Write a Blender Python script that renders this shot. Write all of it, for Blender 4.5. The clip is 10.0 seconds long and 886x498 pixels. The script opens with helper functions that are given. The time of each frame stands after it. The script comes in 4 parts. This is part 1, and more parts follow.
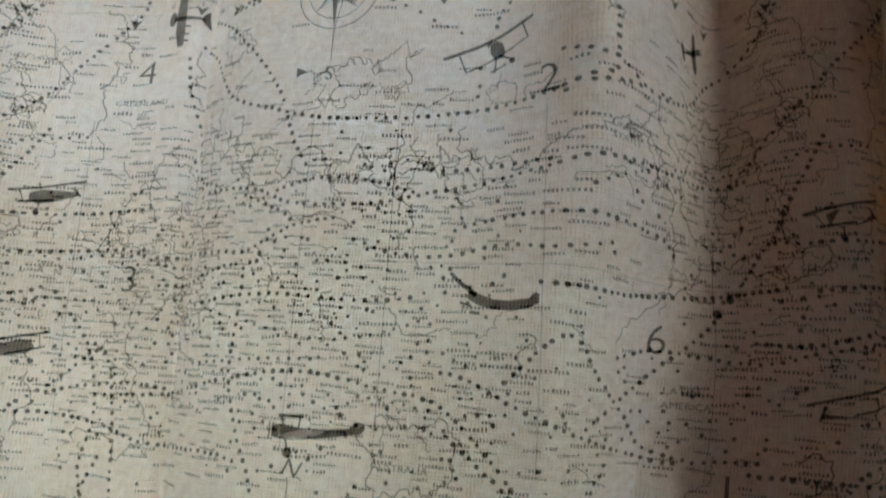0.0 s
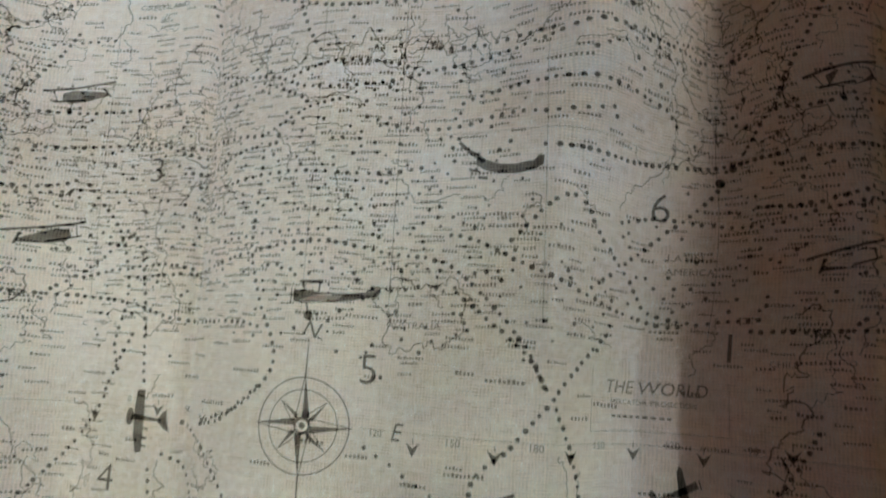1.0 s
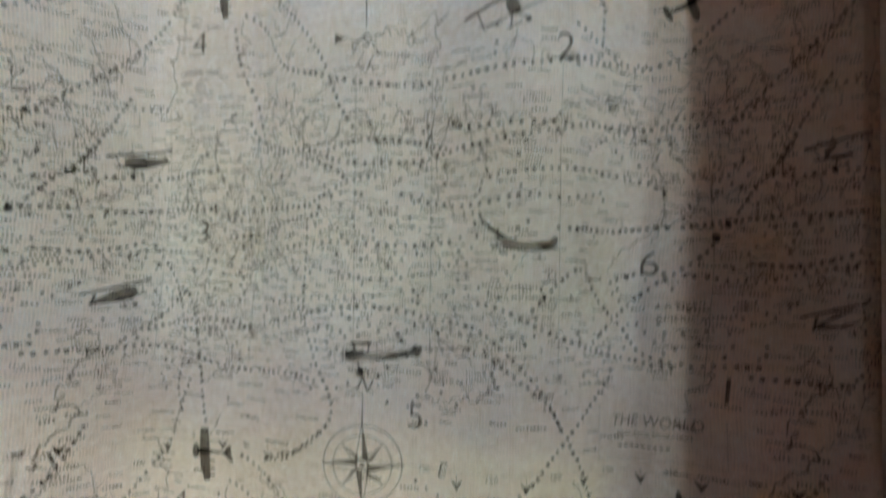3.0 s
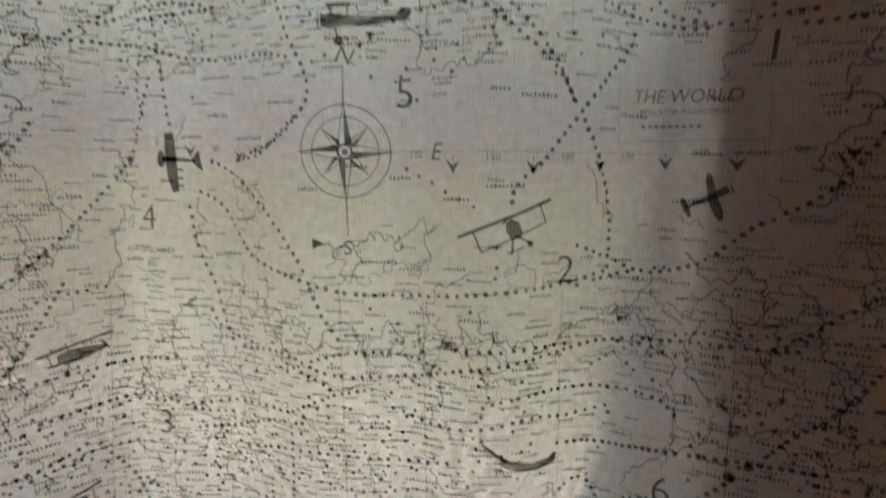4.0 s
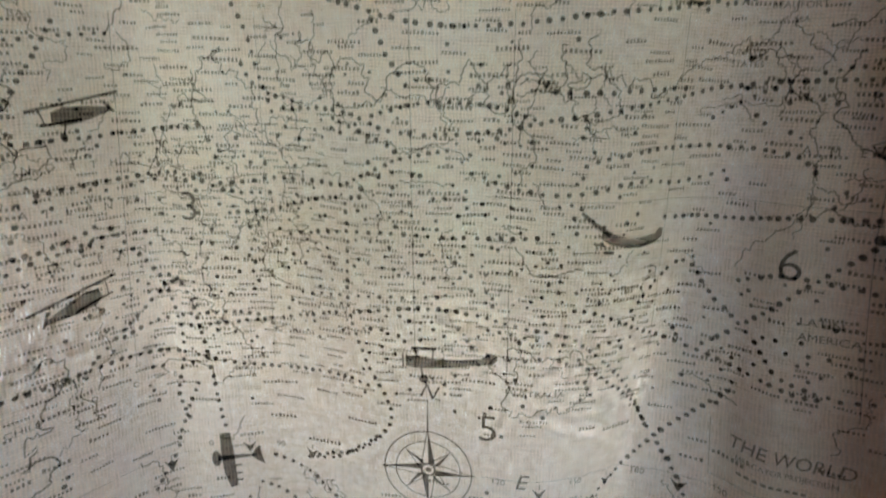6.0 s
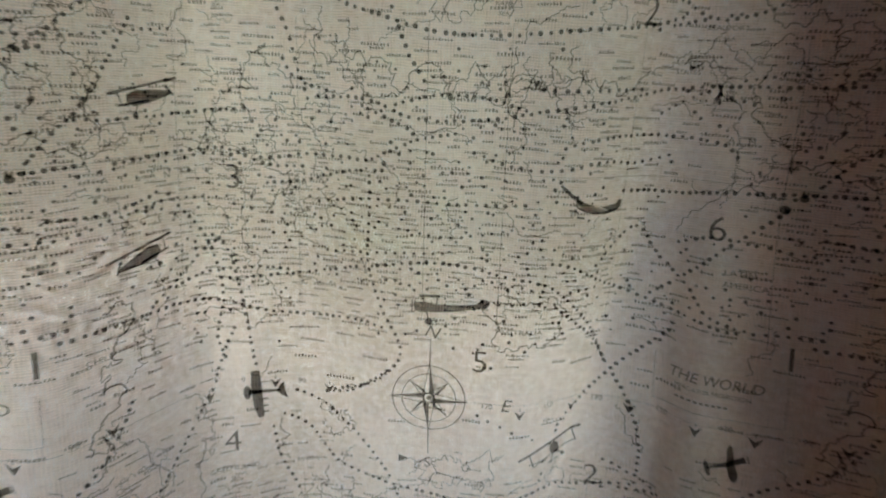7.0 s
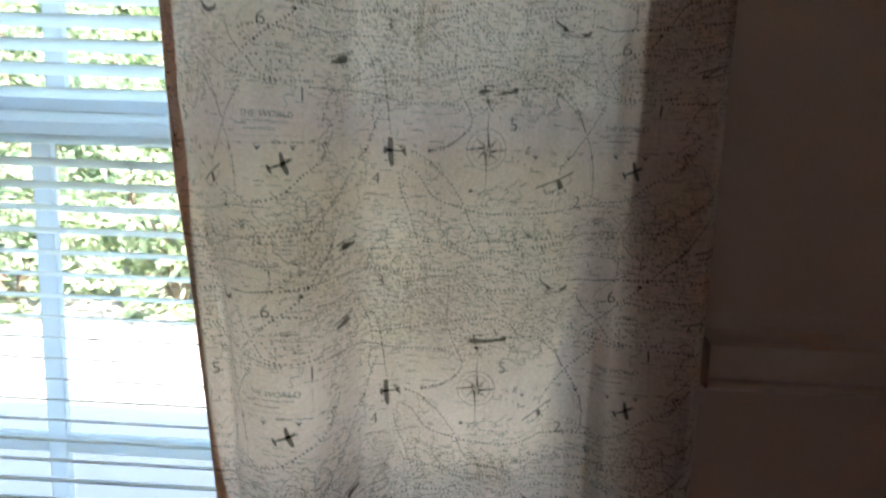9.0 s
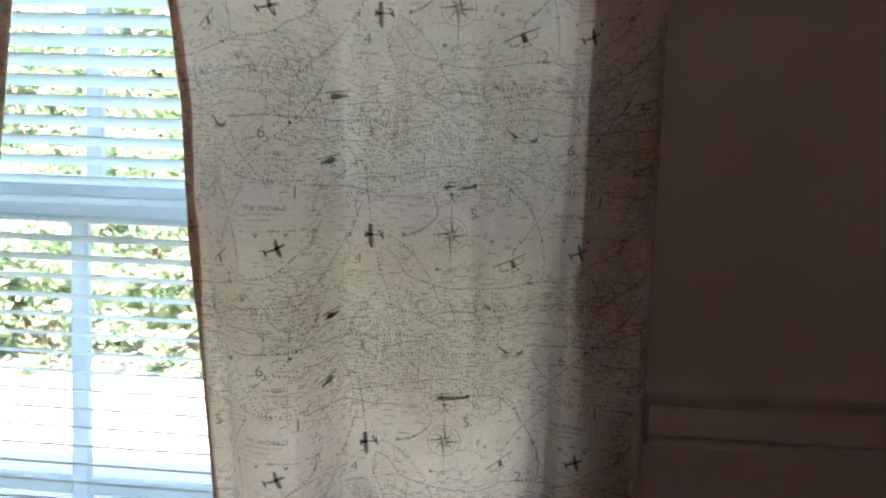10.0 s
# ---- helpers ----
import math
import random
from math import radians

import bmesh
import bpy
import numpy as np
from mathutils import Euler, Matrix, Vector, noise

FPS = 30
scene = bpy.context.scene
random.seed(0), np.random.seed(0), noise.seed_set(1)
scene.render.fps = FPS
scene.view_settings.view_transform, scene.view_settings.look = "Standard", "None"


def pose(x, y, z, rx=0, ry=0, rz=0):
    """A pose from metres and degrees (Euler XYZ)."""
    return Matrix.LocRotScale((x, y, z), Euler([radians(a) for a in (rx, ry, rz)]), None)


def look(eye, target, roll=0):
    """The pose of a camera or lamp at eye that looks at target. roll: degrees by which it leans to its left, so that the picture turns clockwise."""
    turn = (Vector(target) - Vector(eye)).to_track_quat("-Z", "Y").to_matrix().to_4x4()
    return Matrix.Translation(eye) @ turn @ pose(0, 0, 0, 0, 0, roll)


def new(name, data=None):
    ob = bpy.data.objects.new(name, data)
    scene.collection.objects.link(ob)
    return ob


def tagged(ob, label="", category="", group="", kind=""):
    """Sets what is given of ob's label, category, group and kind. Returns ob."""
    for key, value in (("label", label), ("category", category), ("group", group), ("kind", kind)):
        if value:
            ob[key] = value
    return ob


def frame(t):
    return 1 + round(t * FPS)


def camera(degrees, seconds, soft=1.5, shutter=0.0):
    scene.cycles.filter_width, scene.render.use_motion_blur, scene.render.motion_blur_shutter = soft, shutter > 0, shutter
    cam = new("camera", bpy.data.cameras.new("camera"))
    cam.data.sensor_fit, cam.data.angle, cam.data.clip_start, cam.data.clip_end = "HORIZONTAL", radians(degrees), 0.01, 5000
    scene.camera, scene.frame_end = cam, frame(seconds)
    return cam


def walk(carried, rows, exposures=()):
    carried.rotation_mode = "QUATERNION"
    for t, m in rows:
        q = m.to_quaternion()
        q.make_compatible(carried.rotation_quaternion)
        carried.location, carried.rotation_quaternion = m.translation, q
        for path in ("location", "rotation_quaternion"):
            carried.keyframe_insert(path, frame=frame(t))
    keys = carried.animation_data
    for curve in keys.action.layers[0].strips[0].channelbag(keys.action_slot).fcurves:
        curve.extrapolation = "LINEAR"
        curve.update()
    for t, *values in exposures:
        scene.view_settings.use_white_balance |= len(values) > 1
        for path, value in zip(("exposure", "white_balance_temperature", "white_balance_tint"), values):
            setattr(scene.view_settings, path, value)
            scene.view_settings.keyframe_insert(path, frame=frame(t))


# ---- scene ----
cam = camera(66.7, 10.0, soft=2.1, shutter=0.4)
EXPOSURES = [(0.0, 4.45), (1.5, 4.48), (2.7, 4.45), (5.0, 4.55), (6.2, 4.5), (7.5, 4.42), (8.5, 4.45), (9.2, 4.1), (10.0, 4.18)]
PATH = [
    (0, (0.0966, -0.2870, 1.3765), (-0.1198, 0.6641, 1.5967), 4.43),
    (0.5, (0.1021, -0.2827, 1.3564), (-0.1313, 0.6682, 1.5598), 4.19),
    (1, (0.1048, -0.2874, 1.3354), (-0.1471, 0.6603, 1.5312), 3.88),
    (1.5, (0.1075, -0.3030, 1.3135), (-0.1562, 0.6442, 1.4958), 3.24),
    (2, (0.1086, -0.3182, 1.2816), (-0.1594, 0.6278, 1.4639), 2.66),
    (2.5, (0.1095, -0.3185, 1.2367), (-0.1599, 0.6323, 1.3900), 2.04),
    (2.7, (0.1075, -0.3206, 1.2168), (-0.1559, 0.6373, 1.3308), 1.84),
    (3.8, (0.1024, -0.2848, 1.1169), (-0.1821, 0.6684, 1.0146), 0.95),
    (4, (0.1019, -0.2781, 1.1040), (-0.1761, 0.6754, 0.9874), 0.74),
    (4.5, (0.1028, -0.2654, 1.0813), (-0.1651, 0.6855, 0.9264), 0.33),
    (5, (0.0924, -0.2636, 1.0686), (-0.1636, 0.6855, 0.8852), 0.30),
    (5.5, (0.0727, -0.2595, 1.0555), (-0.1768, 0.6845, 0.8394), 0.66),
    (6, (0.0575, -0.2517, 1.0429), (-0.1771, 0.6882, 0.7947), 0.94),
    (6.2, (0.0536, -0.2521, 1.0372), (-0.1625, 0.6901, 0.7813), 1.16),
    (7.3, (0.0418, -0.3457, 1.0503), (-0.0766, 0.6136, 0.7938), 3.28),
    (7.5, (0.0388, -0.3724, 1.0530), (-0.0543, 0.5911, 0.8020), 3.49),
    (8, (0.0255, -0.4631, 1.0537), (0.0049, 0.5061, 0.8082), 3.57),
    (8.5, (-0.0015, -0.5538, 1.0761), (-0.0012, 0.4201, 0.8489), 2.61),
    (9, (-0.0103, -0.6038, 1.1175), (-0.0503, 0.3823, 0.9561), 2.07),
    (9.5, (0.0228, -0.6371, 1.1362), (-0.0277, 0.3556, 1.0275), 1.98),
    (10, (0.0412, -0.6945, 1.1499), (-0.0338, 0.2992, 1.0666), 2.24),
]
walk(cam, [(t, look(eye, target, roll)) for t, eye, target, roll in PATH], EXPOSURES)

# ---- world, sun, exposure ----
SUN_AT = Vector((0.35, -0.62, 0.78)).normalized()
world = bpy.data.worlds.new("sky")
scene.world = world
world.use_nodes = True
sky = world.node_tree.nodes.new("ShaderNodeTexSky")
sky.sky_type, sky.sun_disc = "NISHITA", False
sky.sun_elevation, sky.sun_rotation = math.asin(SUN_AT.z), math.atan2(SUN_AT.x, SUN_AT.y)
world.node_tree.links.new(sky.outputs[0], world.node_tree.nodes["Background"].inputs[0])
world.node_tree.nodes["Background"].inputs[1].default_value = 0.15
sun = new("sun", bpy.data.lights.new("sun", "SUN"))
sun.data.energy, sun.data.angle, sun.data.color = 3.2, radians(0.5), (1.0, 0.95, 0.86)
sun.matrix_world = look((0, 0, 0), -SUN_AT)


# ---- materials ----
def material(name):
    m = bpy.data.materials.new(name)
    m.use_nodes = True
    m.node_tree.nodes.clear()
    return m, m.node_tree.nodes, m.node_tree.links


def node(nodes, kind, **values):
    n = nodes.new(kind)
    for key, v in values.items():
        n.inputs[key.replace("_", " ")].default_value = v
    return n


def maths(nodes, links, op, a, b=None, c=None):
    n = nodes.new("ShaderNodeMath")
    n.operation = op
    for i, v in enumerate((a, b, c)):
        if v is None:
            continue
        if isinstance(v, (int, float)):
            n.inputs[i].default_value = v
        else:
            links.new(v, n.inputs[i])
    return n.outputs[0]


def ramp(nodes, links, fac, stops):
    n = nodes.new("ShaderNodeValToRGB")
    while len(n.color_ramp.elements) < len(stops):
        n.color_ramp.elements.new(0.5)
    for e, (at, col) in zip(n.color_ramp.elements, stops):
        e.position, e.color = at, (*col, 1)
    links.new(fac, n.inputs[0])
    return n.outputs[0]


def surface(name, dark, light, rough=0.6, scale=8.0, grain=120.0, bump=0.1, per_object=0.0, metal=0.0):
    """A plain painted or natural surface: blotches and grain in colour, fine relief."""
    m, nodes, links = material(name)
    out, bsdf = nodes.new("ShaderNodeOutputMaterial"), node(nodes, "ShaderNodeBsdfPrincipled", Roughness=rough, Metallic=metal)
    at = nodes.new("ShaderNodeTexCoord").outputs["Object"]
    big, fine = node(nodes, "ShaderNodeTexNoise", Scale=scale, Detail=5.0), node(nodes, "ShaderNodeTexNoise", Scale=grain, Detail=3.0)
    links.new(at, big.inputs["Vector"]), links.new(at, fine.inputs["Vector"])
    f = maths(nodes, links, "ADD", maths(nodes, links, "MULTIPLY", big.outputs[0], 0.7), maths(nodes, links, "MULTIPLY", fine.outputs[0], 0.3))
    if per_object:
        info = nodes.new("ShaderNodeObjectInfo").outputs["Random"]
        f = maths(nodes, links, "ADD", f, maths(nodes, links, "MULTIPLY_ADD", info, per_object, -per_object / 2))
    links.new(ramp(nodes, links, f, ((0.3, dark), (0.7, light))), bsdf.inputs["Base Color"])
    b = node(nodes, "ShaderNodeBump", Strength=bump, Distance=0.002)
    links.new(fine.outputs[0], b.inputs["Height"]), links.new(b.outputs[0], bsdf.inputs["Normal"])
    links.new(bsdf.outputs[0], out.inputs[0])
    return m


THREADS = (0.00118, 0.00098)     # metres from thread to thread, across and up


def weave(nodes, links):
    """Height of the threads (0 gap, 1 thread) of a plain weave with slubs, and the slub noise, from the cloth's own coordinates."""
    uv = nodes.new("ShaderNodeUVMap")
    uv.uv_map = "cloth"
    wob = node(nodes, "ShaderNodeTexNoise", Scale=170.0, Detail=2.0)
    links.new(uv.outputs[0], wob.inputs["Vector"])
    sep = nodes.new("ShaderNodeSeparateXYZ")
    links.new(uv.outputs[0], sep.inputs[0])
    shift = maths(nodes, links, "MULTIPLY", maths(nodes, links, "SUBTRACT", wob.outputs[0], 0.5), 0.0015)
    lanes = []
    for axis, stretch in ((0, (1000.0, 60.0, 1.0)), (1, (60.0, 1000.0, 1.0))):
        scaled = nodes.new("ShaderNodeVectorMath")
        scaled.operation = "MULTIPLY"
        scaled.inputs[1].default_value = stretch
        links.new(uv.outputs[0], scaled.inputs[0])
        slub = node(nodes, "ShaderNodeTexNoise", Scale=1.0, Detail=1.0)
        links.new(scaled.outputs[0], slub.inputs["Vector"])
        p = maths(nodes, links, "ADD", sep.outputs[axis], shift)
        wave = maths(nodes, links, "SINE", maths(nodes, links, "MULTIPLY", p, 2 * math.pi / THREADS[axis]))
        wave = maths(nodes, links, "MULTIPLY_ADD", wave, 0.5, 0.5)
        lanes.append(maths(nodes, links, "ADD", maths(nodes, links, "MULTIPLY", wave, 0.72), maths(nodes, links, "MULTIPLY_ADD", slub.outputs[0], 0.6, -0.16)))
    return lanes[0], lanes[1], wob.outputs[0], uv.outputs[0]


def cloth_material(name="linen"):
    m, nodes, links = material(name)
    out = nodes.new("ShaderNodeOutputMaterial")
    warp, weft, wob, uv = weave(nodes, links)
    thread = maths(nodes, links, "MAXIMUM", warp, weft)
    lift = maths(nodes, links, "ADD", maths(nodes, links, "MULTIPLY", warp, 0.4), maths(nodes, links, "MULTIPLY", weft, 0.6))
    stain = node(nodes, "ShaderNodeTexNoise", Scale=9.0, Detail=4.0)
    links.new(uv, stain.inputs["Vector"])
    tone = maths(nodes, links, "ADD", maths(nodes, links, "MULTIPLY", lift, 0.55), maths(nodes, links, "MULTIPLY", stain.outputs[0], 0.5))
    col = ramp(nodes, links, tone, ((0.29, (0.44, 0.294, 0.214)), (0.53, (0.715, 0.503, 0.380)), (0.77, (0.94, 0.722, 0.582))))
    diffuse, through_ = nodes.new("ShaderNodeBsdfDiffuse"), nodes.new("ShaderNodeBsdfTranslucent")
    links.new(col, diffuse.inputs[0]), links.new(col, through_.inputs[0])
    b = node(nodes, "ShaderNodeBump", Strength=0.5, Distance=0.0003)
    links.new(lift, b.inputs["Height"])
    links.new(b.outputs[0], diffuse.inputs["Normal"])
    body = node(nodes, "ShaderNodeMixShader", Fac=0.62)
    links.new(diffuse.outputs[0], body.inputs[1]), links.new(through_.outputs[0], body.inputs[2])
    # fuzzy gaps between the threads scatter the light only a little on its way through; looser where the yarn is thin
    clear = node(nodes, "ShaderNodeBsdfRefraction", Roughness=0.72, IOR=1.26)
    clear.inputs[0].default_value = (0.97, 0.92, 0.88, 1)
    gap = nodes.new("ShaderNodeMapRange")
    gap.inputs[1].default_value, gap.inputs[2].default_value = 0.56, 0.18
    gap.inputs[3].default_value, gap.inputs[4].default_value = GAP_LEAST, GAP_MOST
    links.new(thread, gap.inputs[0])
    loose = node(nodes, "ShaderNodeTexNoise", Scale=310.0, Detail=3.0)
    links.new(uv, loose.inputs["Vector"])
    thin = nodes.new("ShaderNodeMapRange")
    thin.inputs[1].default_value, thin.inputs[2].default_value, thin.inputs[3].default_value, thin.inputs[4].default_value = 0.40, 0.66, 0.15, 1.6
    links.new(loose.outputs[0], thin.inputs[0])
    open_share = maths(nodes, links, "MULTIPLY", gap.outputs[0], thin.outputs[0])
    mix = nodes.new("ShaderNodeMixShader")
    links.new(open_share, mix.inputs[0]), links.new(body.outputs[0], mix.inputs[1]), links.new(clear.outputs[0], mix.inputs[2])
    links.new(mix.outputs[0], out.inputs[0])
    return m


def ink_material(name, tone, worn):
    """A thin layer of dye: it filters what comes through the cloth and is worn off on the high threads."""
    m, nodes, links = material(name)
    out = nodes.new("ShaderNodeOutputMaterial")
    warp, weft, wob, uv = weave(nodes, links)
    lift = maths(nodes, links, "MULTIPLY", maths(nodes, links, "ADD", warp, weft), 0.5)
    fade = node(nodes, "ShaderNodeTexNoise", Scale=260.0, Detail=3.0)
    links.new(uv, fade.inputs["Vector"])
    f = maths(nodes, links, "ADD", maths(nodes, links, "MULTIPLY", lift, 0.5), maths(nodes, links, "MULTIPLY", fade.outputs[0], 0.6))
    col = ramp(nodes, links, f, ((0.3, tone), (0.75, worn)))
    clear = nodes.new("ShaderNodeBsdfTransparent")
    links.new(col, clear.inputs[0])
    links.new(clear.outputs[0], out.inputs[0])
    return m


def glass_material(name="window glass"):
    m, nodes, links = material(name)
    out, bsdf = nodes.new("ShaderNodeOutputMaterial"), node(nodes, "ShaderNodeBsdfPrincipled", Roughness=0.02, IOR=1.45)
    bsdf.inputs["Transmission Weight"].default_value = 1.0
    bsdf.inputs["Base Color"].default_value = (0.97, 0.99, 0.98, 1)
    links.new(bsdf.outputs[0], out.inputs[0])
    return m


def leaf_material(name, dark, light):
    m, nodes, links = material(name)
    out = nodes.new("ShaderNodeOutputMaterial")
    rnd = nodes.new("ShaderNodeNewGeometry").outputs["Random Per Island"]
    col = ramp(nodes, links, rnd, ((0.0, dark), (1.0, light)))
    a, b, mix = nodes.new("ShaderNodeBsdfDiffuse"), nodes.new("ShaderNodeBsdfTranslucent"), node(nodes, "ShaderNodeMixShader", Fac=0.5)
    links.new(col, a.inputs[0]), links.new(col, b.inputs[0])
    links.new(a.outputs[0], mix.inputs[1]), links.new(b.outputs[0], mix.inputs[2]), links.new(mix.outputs[0], out.inputs[0])
    return m


GAP_LEAST, GAP_MOST = 0.02, 0.60
LINEN = cloth_material()
INK = ink_material("dark printed ink", (0.13, 0.125, 0.125), (0.36, 0.345, 0.325))
INK_FINE = ink_material("faded printed ink", (0.20, 0.19, 0.175), (0.45, 0.43, 0.39))
INK_DOT = ink_material("grey printed ink", (0.13, 0.126, 0.12), (0.33, 0.315, 0.295))
INK_SOFT = ink_material("pale printed ink", (0.34, 0.33, 0.31), (0.62, 0.60, 0.56))
PAINT = surface("tan wall paint", (0.34, 0.205, 0.135), (0.40, 0.245, 0.165), 0.7, 3.0, 260.0, 0.12)
TRIM = surface("tan trim paint", (0.36, 0.225, 0.15), (0.42, 0.265, 0.18), 0.45, 5.0, 180.0, 0.05)
CEILING = surface("warm white ceiling paint", (0.52, 0.43, 0.35), (0.60, 0.50, 0.41), 0.8, 3.0, 90.0, 0.3)
CARPET = surface("beige carpet", (0.34, 0.235, 0.16), (0.48, 0.345, 0.25), 0.95, 5.0, 400.0, 0.9)
VINYL = surface("white window vinyl", (0.84, 0.85, 0.84), (0.89, 0.90, 0.89), 0.35, 6.0, 140.0, 0.03)
SLAT = surface("white blind slat", (0.80, 0.82, 0.84), (0.86, 0.88, 0.89), 0.4, 9.0, 200.0, 0.02, 0.1)


def lets_light_through(mat, colour, share):
    """Thin plastic: a part of the daylight comes through, raised to brighten backlit parts."""
    nodes, links = mat.node_tree.nodes, mat.node_tree.links
    base, out = [n for n in nodes if n.type == "BSDF_PRINCIPLED"][0], [n for n in nodes if n.type == "OUTPUT_MATERIAL"][0]
    glow, mix = node(nodes, "ShaderNodeBsdfTranslucent", Color=(*colour, 1)), node(nodes, "ShaderNodeMixShader", Fac=share)
    links.new(base.outputs[0], mix.inputs[1]), links.new(glow.outputs[0], mix.inputs[2]), links.new(mix.outputs[0], out.inputs[0])


lets_light_through(SLAT, (0.96, 0.97, 0.92), 0.82)
lets_light_through(VINYL, (0.88, 0.93, 0.95), 0.55)
CORD = surface("white cord", (0.7, 0.7, 0.68), (0.8, 0.8, 0.78), 0.8, 50.0, 900.0, 0.3)
STEEL = surface("dark bronze metal", (0.05, 0.04, 0.03), (0.09, 0.07, 0.05), 0.4, 20.0, 200.0, 0.05, 0.0, 0.8)
GLASS = glass_material()
CONCRETE = surface("pale sunlit concrete", (0.19, 0.175, 0.15), (0.25, 0.23, 0.20), 0.9, 0.8, 30.0, 0.3)
BARK = surface("brown bark", (0.08, 0.06, 0.04), (0.17, 0.13, 0.09), 0.9, 6.0, 60.0, 0.8)
LEAVES = [leaf_material("green leaves", (0.10, 0.14, 0.07), (0.22, 0.29, 0.14)), leaf_material("yellow green leaves", (0.16, 0.21, 0.12), (0.38, 0.44, 0.28)), leaf_material("dark leaves", (0.05, 0.07, 0.045), (0.15, 0.18, 0.10))]


# ---- mesh helpers ----
def mesh_object(name, verts, faces, mat, parent=None, label="", uv=None, smooth=False, kind=""):
    me = bpy.data.meshes.new(name)
    me.from_pydata([tuple(v) for v in verts], [], [tuple(f) for f in faces])
    if uv is not None and len(me.loops):
        layer = me.uv_layers.new(name="cloth")
        idx = np.zeros(len(me.loops), dtype=np.int32)
        me.loops.foreach_get("vertex_index", idx)
        layer.data.foreach_set("uv", np.asarray(uv, dtype=np.float32)[idx].ravel())
    if smooth:
        me.polygons.foreach_set("use_smooth", [True] * len(me.polygons))
    me.materials.append(mat)
    me.update()
    ob = new(name, me)
    if parent:
        ob.parent = parent
    return tagged(ob, label, kind=kind)


def part(name, bm, mat, parent=None, label="", smooth=False):
    me = bpy.data.meshes.new(name)
    bm.to_mesh(me)
    bm.free()
    if smooth:
        me.polygons.foreach_set("use_smooth", [True] * len(me.polygons))
    me.materials.append(mat)
    ob = new(name, me)
    if parent:
        ob.parent = parent
    return tagged(ob, label)


def add_box(bm, lo, hi, bevel=0.0):
    made = bmesh.ops.create_cube(bm, size=1)["verts"]
    for v in made:
        v.co = Vector([(lo[i] + hi[i]) / 2 + v.co[i] * (hi[i] - lo[i]) for i in range(3)])
    if bevel:
        edges = {e for v in made for e in v.link_edges}
        bmesh.ops.bevel(bm, geom=list(edges), offset=bevel, segments=2, profile=0.7, affect="EDGES")
    return bm


def box(lo, hi, bevel=0.0):
    return add_box(bmesh.new(), lo, hi, bevel)


def extrude_x(profile, x0, x1):
    """A moulding: a closed profile of (y, z) drawn along x."""
    bm = bmesh.new()
    ends = [[bm.verts.new((x, y, z)) for y, z in profile] for x in (x0, x1)]
    n = len(profile)
    for i in range(n):
        bm.faces.new((ends[0][i], ends[0][(i + 1) % n], ends[1][(i + 1) % n], ends[1][i]))
    bm.faces.new(ends[0][::-1]), bm.faces.new(ends[1])
    bmesh.ops.recalc_face_normals(bm, faces=bm.faces)
    return bm


def rod(bm, a, b, r, n=10):
    a, b = Vector(a), Vector(b)
    turn = (b - a).to_track_quat("Z", "Y").to_matrix().to_4x4()
    bmesh.ops.create_cone(bm, segments=n, radius1=r, radius2=r, depth=(b - a).length, cap_ends=True, matrix=Matrix.Translation((a + b) / 2) @ turn)
    return bm


# ---- the room ----
WX0, WX1, WZ0, WZ1 = -1.04, 0.128, 0.36, 1.90       # the window's opening
RX0, RX1, RY0, RZ1 = -2.6, 1.7, -3.2, 2.45          # the room
bm = bmesh.new()
for lo, hi in (((RX0 - 0.15, 0, -0.2), (WX0, 0.15, RZ1)), ((WX1, 0, -0.2), (RX1 + 0.15, 0.15, RZ1)), ((WX0, 0, WZ1), (WX1, 0.15, RZ1)), ((WX0, 0, -0.2), (WX1, 0.15, WZ0))):
    add_box(bm, lo, hi)
tagged(part("wall_north", bm, PAINT), "tan painted wall with an opening for daylight", "wall", kind="structure")
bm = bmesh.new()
SX0, SX1, SZ0, SZ1 = -0.50, 0.06, 1.70, 2.1           # added unseen opening: sun through it fills the room with warm light
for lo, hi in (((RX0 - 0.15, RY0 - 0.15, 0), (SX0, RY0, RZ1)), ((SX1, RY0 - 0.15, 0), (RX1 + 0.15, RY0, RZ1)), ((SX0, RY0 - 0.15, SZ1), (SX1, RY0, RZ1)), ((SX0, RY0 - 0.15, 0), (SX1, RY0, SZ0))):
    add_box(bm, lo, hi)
tagged(part("wall_south", bm, PAINT), "tan painted wall with an opening for daylight", "wall", kind="structure")
tagged(part("wall_east", box((RX1, RY0, 0), (RX1 + 0.15, -0.001, RZ1)), PAINT), "plain tan painted wall", "wall", kind="structure")
tagged(part("wall_west", box((RX0 - 0.15, RY0, 0), (RX0, -0.001, RZ1)), PAINT), "plain tan painted wall", "wall", kind="structure")
tagged(part("floor", box((RX0 - 0.15, RY0 - 0.15, -0.2), (RX1 + 0.15, -0.001, 0)), CARPET), "beige carpeted floor", "floor", kind="structure")
tagged(part("ceiling", box((RX0 - 0.15, RY0 - 0.15, RZ1), (RX1 + 0.15, 0.3, RZ1 + 0.25)), CEILING), "warm white painted ceiling", "ceiling", kind="structure")
